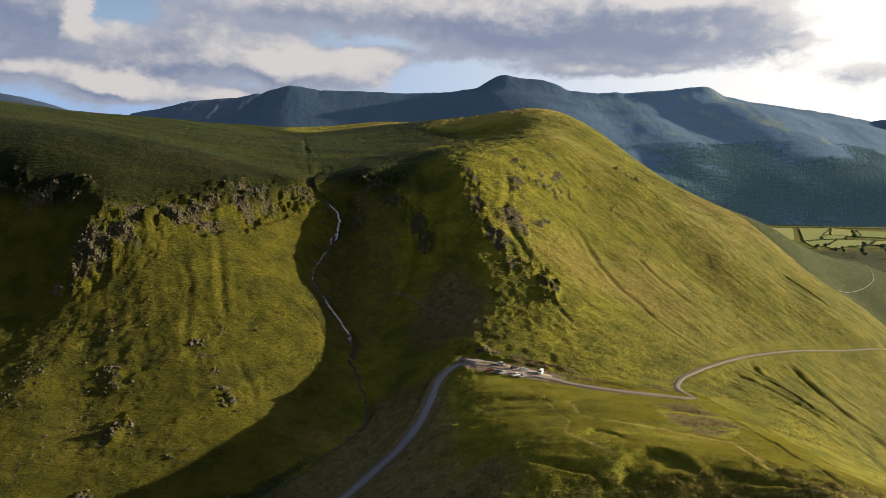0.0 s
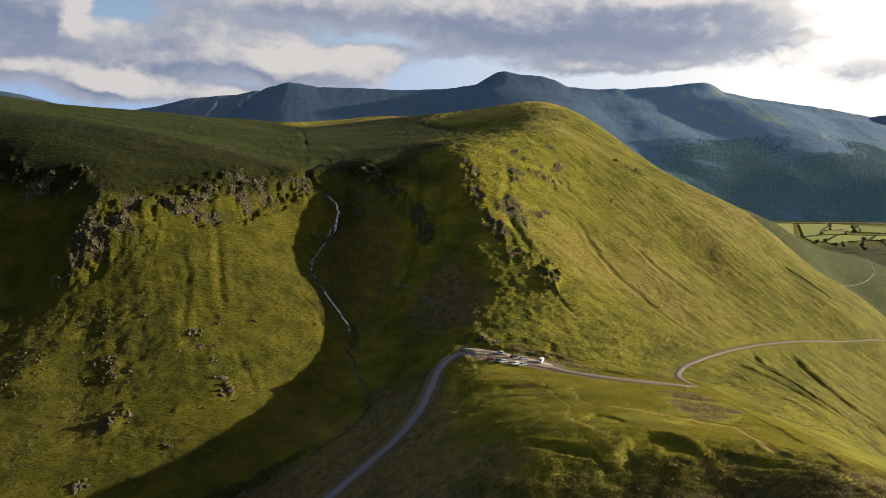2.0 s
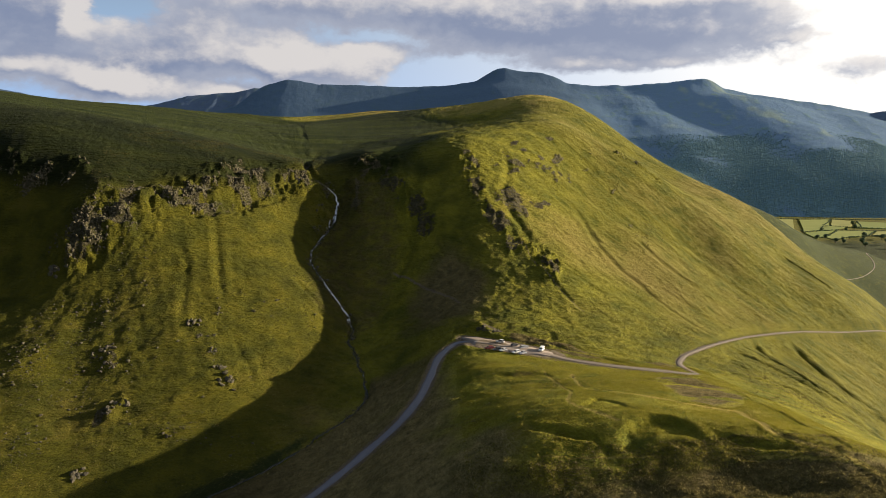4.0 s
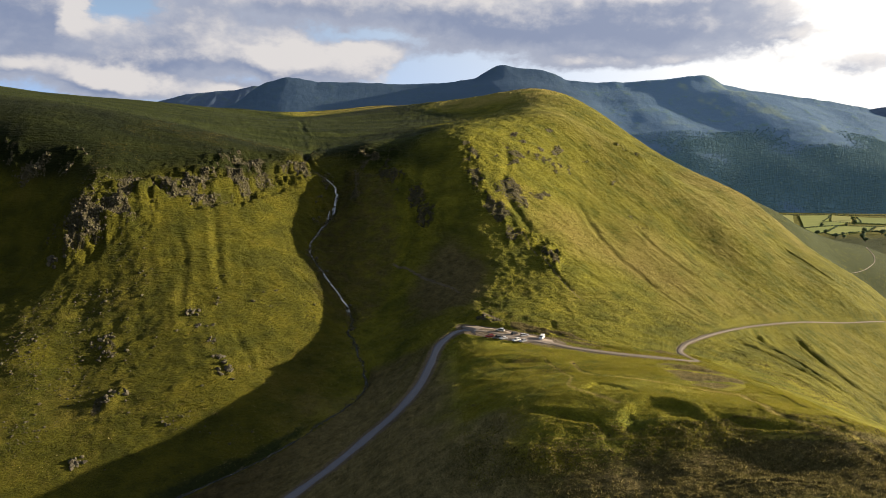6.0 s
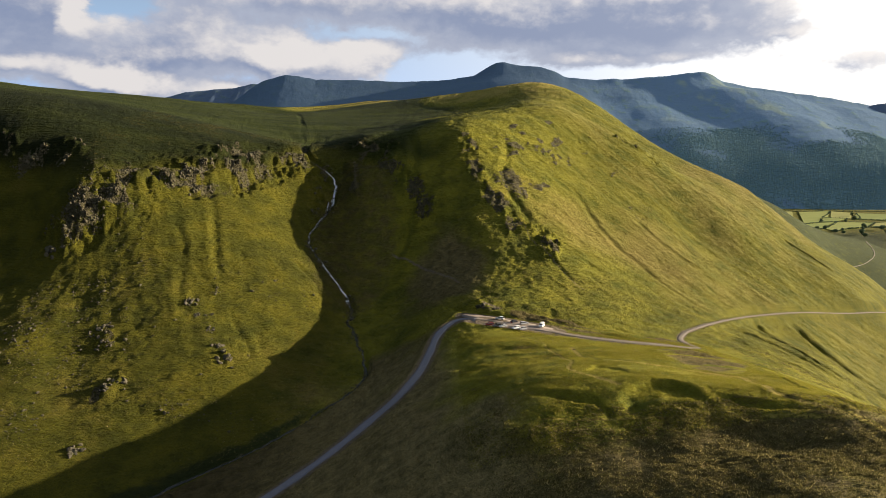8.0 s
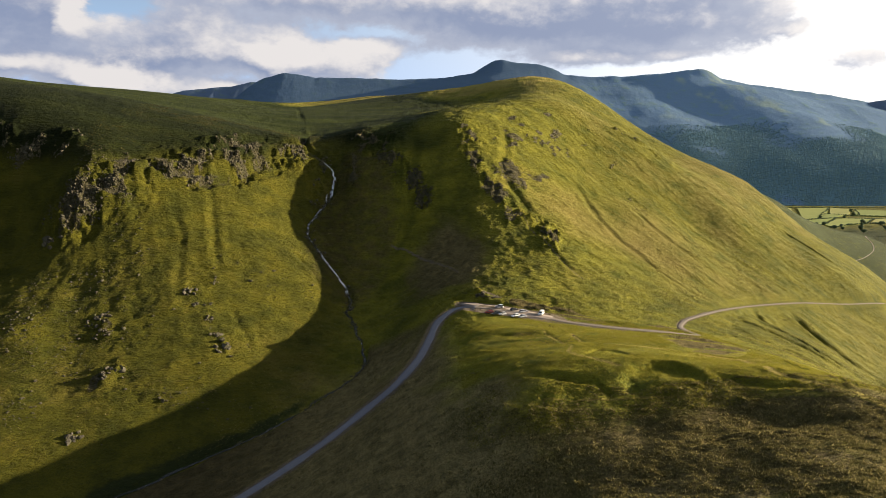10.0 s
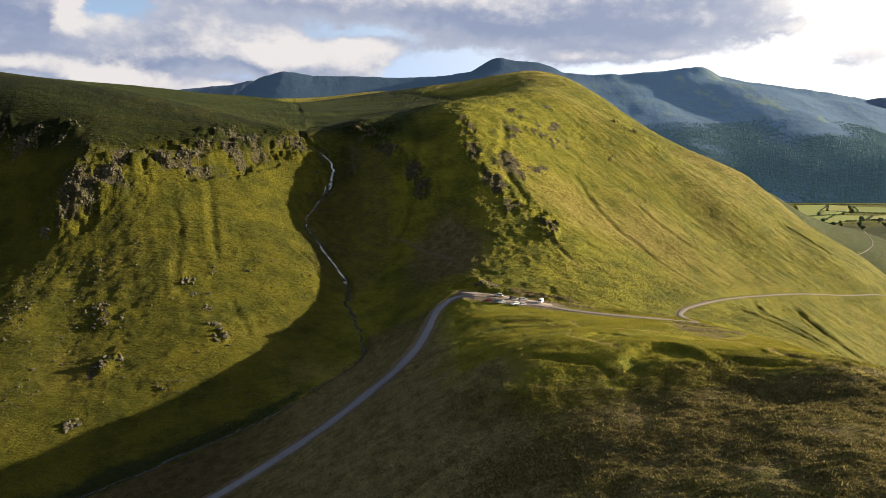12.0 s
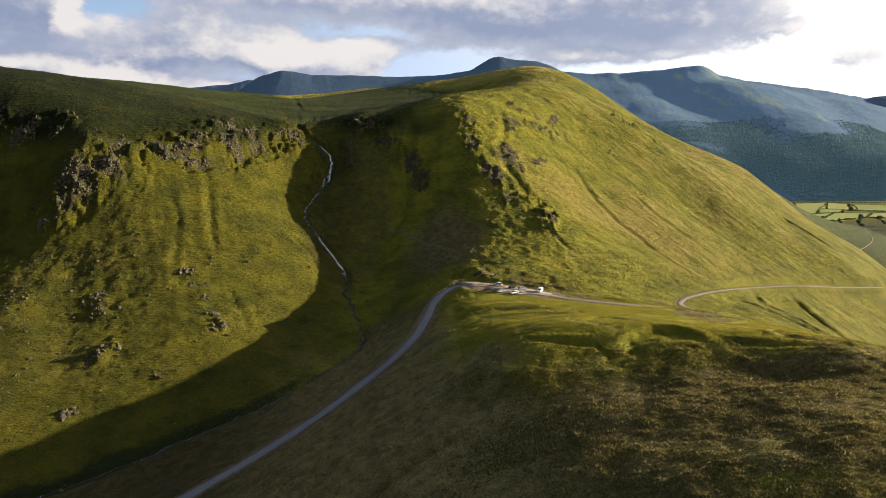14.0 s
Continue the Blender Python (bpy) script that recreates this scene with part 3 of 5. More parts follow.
    bumped(n, b, lumps, 0.9, 1.0, canopy(n, 3.4, n.m("MULTIPLY", n.m("MULTIPLY", grassy, n.m("MULTIPLY_ADD", attr(n, "moor"), -0.92, 1.0)), n.m("MULTIPLY_ADD", attr(n, "flank"), -2.2, n.m("MULTIPLY_ADD", attr(n, "long"), 6.0, 4.0)))))
    return m


hill = hill_material()


def sheet(name, xs, ys, fn, mat, masks=None):
    """A sheet of ground over a grid of lines."""
    gx, gy = np.meshgrid(xs, ys)
    z = fn(gx, gy)
    extra = {}
    if isinstance(z, tuple):
        z, extra = z
    me = bpy.data.meshes.new(name)
    nx, ny = len(xs), len(ys)
    me.vertices.add(nx * ny)
    me.vertices.foreach_set("co", np.stack([gx, gy, z], -1).astype(np.float32).ravel())
    i = (np.arange(ny - 1)[:, None] * nx + np.arange(nx - 1)[None]).ravel()
    quads = np.stack([i, i + 1, i + nx + 1, i + nx], -1)
    me.loops.add(quads.size)
    me.loops.foreach_set("vertex_index", quads.ravel().astype(np.int32))
    me.polygons.add(len(quads))
    me.polygons.foreach_set("loop_start", (np.arange(len(quads)) * 4).astype(np.int32))
    me.polygons.foreach_set("use_smooth", np.ones(len(quads), bool))
    for key, v in extra.items():
        a = me.attributes.new(key, "FLOAT", "POINT")
        a.data.foreach_set("value", np.asarray(v, np.float32).ravel())
    me.update()
    me.validate()
    me.materials.append(mat)
    return new(name, me)


def spread(lo, hi, gap, growth, least, most):
    """Lines at an even gap from lo to hi, and wider and wider apart beyond."""
    mid = list(np.arange(lo, hi, gap))
    left, right, g = [], [], gap
    x = lo
    while x > least:
        g *= growth
        x -= g
        left.append(x)
    g, x = gap, mid[-1]
    while x < most:
        g *= growth
        x += g
        right.append(x)
    return np.array(left[::-1] + mid + right)


TRACKS = [  # line, half width
    ([(59, 289), (57, 268), (60, 246), (70, 239), (85, 229), (104, 222), (102, 206), (99, 193), (103, 184), (109, 174), (114, 162)], 0.75),
    ([(47, 294), (49, 270), (50, 246), (45, 226), (53, 211), (57, 205)], 0.45),
    ([(-32, 454), (-22, 446), (-12, 436), (-3, 425), (6, 415), (12, 404)], 0.7),
    ([(58, 453), (62, 439), (73, 416), (80, 401), (85, 389)], 0.4),
    ([(22, 366), (27, 362), (33, 357)], 0.9),
    ([(29, 190), (42, 187), (58, 185), (74, 181), (90, 178), (108, 170)], 0.4),
]


def ground_sheet(x, y):
    h, rock = ground_height(x, y)
    bare, walked = np.zeros(x.shape), np.zeros(x.shape)
    for line, half in TRACKS:
        d, _, _ = near_line(x + 1.2 * fbm(x, y, 12, 2, seed=51), y, along(line, 6))
        if line[0][1] < 300:  # on the knoll the turf is only trodden short
            walked = np.maximum(walked, smooth(d, half * 2.4, half * 0.8))
        else:
            bare = np.maximum(bare, 0.72 * smooth(d, half * 2.6, half * 0.6))
        h = h - 0.12 * np.exp(-((d / half) ** 2))
    d, _, _ = near_line(x, y, pass_road[::3])
    bare = np.maximum(bare, 0.75 * smooth(d, 6.0, 2.0))
    d, _, _ = near_line(x, y, far_road[::3])
    bare = np.maximum(bare, 0.8 * smooth(d + 1.2 * fbm(x, y, 7, 3, seed=52), 3.4, 1.5))
    bare = np.maximum(bare, smooth((((x - 36) / 27) ** 4 + ((y - 337 + 0.45 * (x - 36)) / 9.5) ** 4) ** 0.25, 1.15, 0.9))
    n60 = fbm(x, y, 70, 4, seed=91)
    heath = smooth(y, 196, 160) * smooth(x, 0, 24) * (0.80 + 0.8 * n60)
    heath = np.maximum(heath, (0.35 + 0.5 * n60) * smooth(x, -90, -60) * smooth(x, 26, 0) * smooth(y, 345, 320))
    heath = np.maximum(heath, 1.5 * np.exp(-((x - 103) / 14) ** 4 - ((y - 260 - 0.3 * (x - 103)) / 30) ** 4) * smooth(fbm(0.5 * x, 1.6 * y, 12, 4, seed=39), -0.35, 0.15))
    heath = np.maximum(heath, 1.0 * np.exp(-((x - 6) / 28) ** 2 - ((y - 415) / 38) ** 2))
    heath = np.maximum(heath, 0.55 * smooth(np.hypot((x + 60) / 40, (y - 470) / 90), 1.1, 0.6))
    # high ground that gets the sedge colour with cloud shade in it
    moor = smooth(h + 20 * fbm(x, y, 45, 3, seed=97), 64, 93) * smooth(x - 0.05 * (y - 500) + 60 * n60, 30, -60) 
    heath = np.maximum(heath, 0.7 * np.exp(-((x - 38) / 9) ** 2 - ((y - 291) / 5) ** 2))
    d, _, _ = near_line(x, y, along([(44, 350), (66, 337), (82, 329), (100, 322), (116, 326)], 6))
    heath = np.maximum(heath, 1.5 * smooth(d, 9, 3) * smooth(fbm(0.22 * (x + 0.5 * y), y + 0.5 * x, 4, 3, seed=55), -0.1, 0.2))
    # lit strip of moor and ridge top, painted in as pale straw
    sunlit_strip = smooth(np.abs(y - 1010 + 0.35 * x), 70, 25) * smooth(x, -300, -200) * smooth(x, 150, 60) * smooth(fbm(x, 3 * y, 90, 3, seed=95), -0.35, 0.0)
    sunlit_strip = np.maximum(sunlit_strip, np.exp(-((x - 70) / 85) ** 4 - ((y - 890) / 50) ** 4) * smooth(fbm(x, 2 * y, 60, 3, seed=96), -0.4, 0.0))
    dry = 0.30 * smooth(n60, -0.3, 0.5) + 0.60 * sunlit_strip
    dry = dry + 0.22 * smooth(x, 60, 110) * smooth(y, 420, 470) + 0.35 * np.exp(-((x - 150) / 60) ** 2 - ((y - 450) / 45) ** 2) + 0.35 * np.exp(-((x + 190) / 22) ** 2 - ((y - 290) / 45) ** 2)
    long = np.maximum(smooth(y, 345, 315) * smooth(x, -10, 15), sunlit_strip)
    # sun painted brighter on knoll and strip, cloud shade darker on the left slope
    turf_light_tone = 1.0 + 0.30 * sunlit_strip + 0.52 * long - 0.47 * smooth(x, -40, -75) * smooth(y, 600, 540) + 0.35 * smooth(x, -95, -60) * smooth(x, 20, -5) * smooth(y, 340, 320)
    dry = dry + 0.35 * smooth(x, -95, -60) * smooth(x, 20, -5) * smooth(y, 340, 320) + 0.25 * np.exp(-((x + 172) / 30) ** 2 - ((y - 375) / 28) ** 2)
    turf_light_tone = turf_light_tone - 0.13 * smooth(x, 50, 100) * smooth(y, 350, 420) - 0.12 * smooth(x, 110, 150) * smooth(y, 280, 320)
    dry, turf_light_tone, heath = dry + 0.8 * walked, turf_light_tone + 0.25 * walked, heath * (1 - walked)
    dry = dry - 0.8 * smooth(h, -60, -130) * smooth(x, 250, 420)
    low = beck[beck[:, 1] < 345]
    low = low[np.argsort(low[:, 0])]
    low_bank = np.interp(x, low[:, 0], low[:, 1]) - y + 3 * fbm(x, y, 14, 3, seed=53)
    fern = (1.0 + 0.5 * n60) * np.where(x < low[-1, 0], smooth(low_bank, 0.5, 3.5), 1.0) * smooth(x, -330, -250) * np.maximum(smooth(x, 22, -12), 0.85 * smooth(x, 44, 12) * smooth(y, 235, 205)) * smooth(y, 360, 340)
    fern = np.maximum(fern, 0.9 * np.exp(-((x - 4) / 30) ** 2 - ((y - 420) / 45) ** 2))
    bog_and_shade = 0.8 * smooth(low_bank, -22, -4) * smooth(low_bank, 1.5, 0) * smooth(y, 330, 300) * smooth(x, -50, -75)
    # shade on the valley side beyond the ridge, put in as that dark green
    bog_and_shade = np.maximum(bog_and_shade, 0.75 * smooth(x, 400, 480) * smooth(y, 560, 700) * smooth(y, 2300, 2000))
    flank = smooth(x, 50, 100) * smooth(y, 370, 440)
    return h, {"fern": fern, "bog_and_shade": bog_and_shade, "flank": flank, "rock": rock, "bare": bare, "heath": heath, "dry": dry, "long": long, "turf_light_tone": turf_light_tone, "moor": np.clip(moor * (1.0 - 1.1 * sunlit_strip), 0, 1)}


xs = spread(-300, 330, 1.05, 1.05, -4200, 4200)
ys = spread(94, 670, 1.05, 1.024, -1400, 4900)
ys = ys[np.concatenate([[True], np.diff(ys) > 0])]
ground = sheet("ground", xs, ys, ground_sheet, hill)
tagged(ground, "grassy upland hillside with crags, gullies and moorland above a pass", "hillside", kind="structure")


def part(name, bm, mat, parent=None, label="", smooth_faces=False):
    me = bpy.data.meshes.new(name)
    bm.to_mesh(me)
    bm.free()
    me.materials.append(mat)
    if smooth_faces:
        me.polygons.foreach_set("use_smooth", np.ones(len(me.polygons), bool))
    ob = new(name, me)
    ob.parent = parent
    if label:
        tagged(ob, label)
    return ob


def raw(name, verts, faces, mat, flat=False):
    me = bpy.data.meshes.new(name)
    me.from_pydata([tuple(v) for v in verts], [], [tuple(f) for f in faces])
    me.materials.append(mat)
    if not flat:
        me.polygons.foreach_set("use_smooth", np.ones(len(me.polygons), bool))
    return new(name, me)


# ---- roads ----
def tarmac_material(name, low, high, grit):
    m, n, b = material(name, 0.85)
    p = n.add("ShaderNodeTexCoord").outputs["Object"]
    v = n.mix(n.noise(p, 0.35, 5, 0.6), low, high)
    n.put(b.inputs["Base Color"], n.mix(n.step(n.noise(p, 3.0, 4, 0.7), 0.45, 0.75), v, grit))
    bumped(n, b, n.noise(p, 6.0, 3), 0.3, 0.05)
    return m


# bluish tint of shade put into the colour of the road below the pass
tarmac = tarmac_material("worn_shaded_tarmac", (0.122, 0.125, 0.148), (0.195, 0.198, 0.222), (0.23, 0.228, 0.235))
# dusty copy for the roads in sun, their warm light in its brown
brown_tarmac = tarmac_material("dusty_sunlit_tarmac", (0.125, 0.106, 0.084), (0.195, 0.166, 0.130), (0.25, 0.21, 0.165))


def road_ribbon(name, line, half, mat):
    d = np.gradient(line, axis=0)
    side = np.stack([d[:, 1], -d[:, 0]], -1) / (np.hypot(d[:, 0], d[:, 1])[:, None] + 1e-9)
    verts, faces, k = [], [], 6
    edge = 0.55 * fbm(np.arange(len(line)) * 2.0, np.zeros(len(line)), 9, 3, seed=4)
    for i, p in enumerate(line):
        for s, dz in ((-1.0, -0.5), (-0.97, 0.0), (-0.4, 0.06), (0.4, 0.06), (0.97, 0.0), (1.0, -0.5)):
            w = half + edge[i]
            verts.append((p[0] + side[i, 0] * s * w, p[1] + side[i, 1] * s * w, p[2] + dz))
    for i in range(len(line) - 1):
        for j in range(k - 1):
            a = i * k + j
            faces.append((a, a + k, a + k + 1, a + 1))
    return raw(name, verts, faces, mat)


split = int(np.argmin(np.hypot(pass_road[:, 0] - 18, pass_road[:, 1] - 344)))
tagged(road_ribbon("road", pass_road[split:], 1.6, brown_tarmac), "narrow dusty tarmac road leaving the parking area", "road", kind="structure")
tagged(road_ribbon("road", pass_road[:split + 1], 1.9, tarmac), "narrow worn grey tarmac road climbing over the pass", "road", kind="structure")
tagged(road_ribbon("road", far_road, 1.25, brown_tarmac), "narrow tarmac road running down the far side of the pass", "road", kind="structure")


# ---- car park beside the road ----
def gravel_material():
    m, n, b = material("pale_gravel", 0.95)
    p = n.add("ShaderNodeTexCoord").outputs["Object"]
    v = n.mix(n.noise(p, 0.25, 5, 0.6), (0.175, 0.142, 0.112), (0.275, 0.228, 0.185))
    n.put(b.inputs["Base Color"], n.mix(n.step(n.noise(p, 4.0, 4, 0.7), 0.4, 0.8), v, (0.34, 0.29, 0.24)))
    bumped(n, b, n.noise(p, 5.0, 4, 0.7), 0.5, 0.08)
    return m


gravel = gravel_material()


def lay_by():
    bm = bmesh.new()
    ring = []
    for i in range(56):
        a = 2 * math.pi * i / 56
        k = 1 + 0.10 * math.sin(3 * a + 0.6) + 0.06 * math.sin(7 * a)
        ca, sa = math.cos(a), math.sin(a)
        x, y = 23.0 * k * math.copysign(abs(ca)**0.75, ca), (7.0 - 2.0 * ca) * k * math.copysign(abs(sa)**0.7, sa)
        ring.append((36 + x, 337.5 + y - 0.45 * x))
    mid = [bm.verts.new((36 + (x - 36) * 0.55, 337.5 + (y - 337.5) * 0.55, 0.10 + float(park_tilt(36 + (x - 36) * 0.55)))) for x, y in ring]
    out = [bm.verts.new((x, y, 0.09 + float(park_tilt(x)))) for x, y in ring]
    low = [bm.verts.new((36 + (x - 36) * 1.02, 337.5 + (y - 337.5) * 1.02, float(park_tilt(x)) - 0.5)) for x, y in ring]
    bm.faces.new(mid)
    for i in range(56):
        j = (i + 1) % 56
        bm.faces.new((mid[i], out[i], out[j], mid[j]))
        bm.faces.new((out[i], low[i], low[j], out[j]))
    bmesh.ops.recalc_face_normals(bm, faces=bm.faces)
    return part("pavement", bm, gravel, None, "", True)


tagged(lay_by(), "pale gravel parking area beside the mountain road", "car park", kind="structure")


# ---- the beck and its falls ----
def water_material():
    m, n, b = material("white_water", 0.25)
    p = n.add("ShaderNodeTexCoord").outputs["Object"]
    foam = n.m("ADD", attr(n, "foam"), n.m("MULTIPLY", n.m("SUBTRACT", n.noise(p, 0.6, 6, 0.75), 0.5), 2.6))
    n.put(b.inputs["Base Color"], n.mix(n.step(foam, 0.35, 0.75), (0.018, 0.022, 0.020), (0.78, 0.80, 0.82)))
    b.inputs["Specular IOR Level"].default_value = 0.5
    bumped(n, b, n.noise(p, 2.5, 3), 0.5, 0.1)
    return m


water = water_material()


def beck_ribbon():
    """Three thin strands that part and join round the stones."""
    verts, faces, foam = [], [], []
    for strand in range(3):
        line = along(beck[beck[:, 1] < 528], 0.8)
        step = np.arange(len(line)) * 0.8
        line[:, 0] += 2.6 * fbm(line[:, 1], line[:, 0], 9, 4, 0.6, seed=19) + (strand - 1) * 2.2 * fbm(step, step * 0, 9, 2, seed=24 + strand)
        gh = ground_height(line[:, 0], line[:, 1])[0]
        drop = -np.gradient(gh) / 0.8
        d = np.gradient(line[:, :2], axis=0)
        side = np.stack([d[:, 1], -d[:, 0]], -1) / np.hypot(d[:, 0], d[:, 1])[:, None]
        wide = 0.8 * np.clip(0.18 + 0.55 * fbm(step, step * 0, 5, 3, seed=2 + strand) + 0.16 * smooth(drop, 0.3, 1.0), 0.03, 0.6)
        broken = fbm(step, step * 0, 4, 3, seed=50 + strand)
        k0 = len(verts)
        for i, p in enumerate(line):
            for s in (-1, -0.5, 0.5, 1):
                x, y = p[0] + side[i, 0] * s * wide[i], p[1] + side[i, 1] * s * wide[i]
                verts.append((x, y, gh[i] + (0.38 if abs(s) < 1 else 0.16)))
                foam.append(0.62 * float(smooth(drop[i], 0.25, 0.85)) + 0.12 * float(smooth(p[1], 330, 430)) + 0.5 * broken[i])
        for i in range(len(line) - 1):
            for j in range(3):
                a = k0 + i * 4 + j
                faces.append((a, a + 4, a + 5, a + 1))
    ob = raw("water", verts, faces, water)
    a = ob.data.attributes.new("foam", "FLOAT", "POINT")
    a.data.foreach_set("value", np.array(foam, np.float32))
    return ob


tagged(beck_ribbon(), "thin white mountain stream with waterfalls in a dark ravine", "stream", kind="structure")


# ---- the fells across the lake valley ----
def far_slope(n):
    """Imitates haze: each facet's own facing counts for less than half."""
    own = n.add("ShaderNodeVectorMath", operation="SCALE")
    n.links.new(n.add("ShaderNodeNewGeometry").outputs["Normal"], own.inputs[0])
    own.inputs["Scale"].default_value = 0.27
    mean = n.add("ShaderNodeVectorMath", operation="ADD")
    n.links.new(own.outputs[0], mean.inputs[0])
    # mean facing nearly edge-on to the sun, putting shade into the normals
    mean.inputs[1].default_value = (-0.03, -0.29, 0.50)
    unit = n.add("ShaderNodeVectorMath", operation="NORMALIZE")
    n.links.new(mean.outputs[0], unit.inputs[0])
    return unit.outputs[0]


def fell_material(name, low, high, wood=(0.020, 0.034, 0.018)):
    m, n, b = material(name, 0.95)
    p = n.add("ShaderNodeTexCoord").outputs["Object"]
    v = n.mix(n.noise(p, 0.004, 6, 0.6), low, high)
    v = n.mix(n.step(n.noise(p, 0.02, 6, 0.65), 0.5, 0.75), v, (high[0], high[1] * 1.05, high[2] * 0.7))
    # left part painted darker, as if seen through less haze
    v = n.mix(n.m("MULTIPLY", attr(n, "less_haze"), 0.75), v, tuple(0.42 * c for c in low))
    # sunlit green patches painted along the spurs
    v = n.mix(n.m("MULTIPLY", n.step(n.m("ADD", attr(n, "sunlit_lea"), n.m("MULTIPLY", n.m("SUBTRACT", n.noise(p, 0.012, 6, 0.7), 0.5), 1.2)), 0.35, 0.9), 0.8), v, (0.290, 0.370, 0.310))
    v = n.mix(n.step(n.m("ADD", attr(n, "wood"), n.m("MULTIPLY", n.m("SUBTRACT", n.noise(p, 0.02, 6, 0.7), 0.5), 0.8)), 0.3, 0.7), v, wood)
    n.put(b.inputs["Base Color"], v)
    bumped(n, b, n.noise(p, 0.02, 6, 0.65), 0.35, 8.0, far_slope(n))
    return m


# aerial haze is put into these blue base colours, wood tint included
fell_mat = fell_material("hazy_heather_and_scree", (0.145, 0.245, 0.385), (0.185, 0.280, 0.365), (0.165, 0.285, 0.330))
# crest from east to west: x, z
CREST_LINE = [(-2700, 150), (-1900, 160), (-1500, 190), (-1314, 235), (-1197, 267), (-1112, 331), (-1027, 382), (-895, 417), (-814, 411), (-716, 391), (-455, 385), (-177, 375), (36, 387), (200, 409), (291, 463), (323, 482), (362, 488), (411, 478), (460, 469), (575, 462), (674, 431), (724, 402), (881, 386), (1019, 392), (1052, 386), (1313, 408), (1427, 423), (1525, 433), (1582, 413), (1643, 375), (1810, 343), (2043, 311), (2277, 281), (2513, 239), (2700, 205)]
SPURS = [  # ridges that run down towards the valley (x, y, z), and their painted sunlit grass
    ([(1528, 4000, 430), (1653, 3800, 296), (1718, 3600, 192), (1824, 3350, 86), (1850, 3100, 0), (1845, 2850, -130)], 0.95),
    ([(1330, 4000, 405), (1383, 3850, 262), (1505, 3600, 146), (1550, 3300, 32), (1588, 3050, -44), (1600, 2800, -160)], 0.8),
    ([(1020, 4000, 388), (1080, 3780, 240), (1180, 3480, 110), (1240, 3150, -20), (1290, 2860, -150)], 0.5),
    ([(362, 4000, 486), (420, 3800, 330), (560, 3500, 160), (640, 3200, 10)], 0.2),
    ([(2277, 4000, 278), (2240, 3700, 150), (2150, 3400, 40), (2120, 3050, -60)], 0.5),
]


def fell_height(x, y):
    cx, cz = np.array([c[0] for c in CREST_LINE]), np.array([c[1] for c in CREST_LINE])

    def eased(reach):
        return sum(np.interp(x + k, cx, cz) for k in np.linspace(-reach, reach, 13)) / 13

    top = eased(14) + 3.5 * fbm(x, 0 * x, 60, 4, 0.6, seed=17)
    foot = 2720 + 60 * np.sin(x / 500)
    r = np.clip((y - foot) / (4000 - foot), 0, 1)
    near, wide = eased(130) - 6, eased(520) - 25
    crest = wide + (near - wide) * smooth(r, 0.55, 0.92) + (top - near) * smooth(r, 0.90, 1.0)
    h = -232 + (crest + 232) * (0.42 * r + 0.58 * r**2.2)
    h = np.where(y > 4000, top - 0.35 * (y - 4000), h)
    sunlit_lea = np.zeros(x.shape)
    for line, up in SPURS:
        ly = [q[1] for q in line][::-1]
        mid = np.interp(y, ly, [q[0] for q in line][::-1]) + 45 * fbm(y, 0 * y, 260, 3, seed=70 + int(line[0][0]) % 7)
        z = np.interp(y, ly, [q[2] for q in line][::-1])
        d = x - mid + 40 * fbm(x, y, 260, 3, seed=71)
        spur = z + 16 - 0.17 * (np.sqrt(d * d + 14400) - 120) - 0.00016 * d * d
        lift = np.logaddexp(h / 16, spur / 16) * 16 - h
        h = h + lift * smooth(r, 1.0, 0.84) * smooth(r, 0.02, 0.22)
        sunlit_lea = np.maximum(sunlit_lea, up * smooth(np.abs(d - 45) + 150 * fbm(x, y, 130, 4, seed=22), 120, 10) * smooth(fbm(x, y, 240, 4, seed=23), -0.4, 0.2))
    face = smooth(r, 0.0, 0.2) * smooth(r, 1.0, 0.9)
    h = h + face * (9 * fbm(x, 0.45 * y, 300, 4, 0.42, seed=13) + 0.9 * ridged(x + 0.25 * y, 0.22 * y, 130, 3, seed=15)) + 0.8 * fbm(x, y, 40, 3, seed=16) * smooth(r, 0, 0.1)
    wood = smooth(h, 40, -70) * smooth(x, 350, 700) + 1.5 * (fbm(x, y, 300, 5, seed=18)) + 0.12
    return h, {"wood": wood * smooth(h, 150, 40), "sunlit_lea": sunlit_lea, "less_haze": smooth(x + 200 * fbm(x, y, 300, 3, seed=25), 1250, 500)}


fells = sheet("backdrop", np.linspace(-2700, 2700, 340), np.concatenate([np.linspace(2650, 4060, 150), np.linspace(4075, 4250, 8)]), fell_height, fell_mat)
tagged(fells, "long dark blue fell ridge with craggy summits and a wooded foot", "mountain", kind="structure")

# haze blue put into the base colour of the farthest fells
dim_mat = fell_material("hazy_distant_fell", (0.090, 0.140, 0.230), (0.115, 0.160, 0.225))


def far_fell(name, crest, y0, label):
    cx, cz = np.array([c[0] for c in crest], float), np.array([c[1] for c in crest], float)

    def height(x, y):
        h = np.interp(x, cx, cz) - 0.55 * np.abs(y - y0) + 8 * ridged(x, y, 150, 4, seed=44) * smooth(np.abs(y - y0), 0, 60) + 2.5 * fbm(x, y, 60, 4, seed=45)
        return h, {"wood": np.zeros(x.shape), "sunlit_lea": np.zeros(x.shape), "less_haze": np.zeros(x.shape)}

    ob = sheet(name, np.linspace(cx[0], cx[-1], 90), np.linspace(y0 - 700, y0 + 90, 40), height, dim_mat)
    return tagged(ob, label, "mountain", kind="structure")


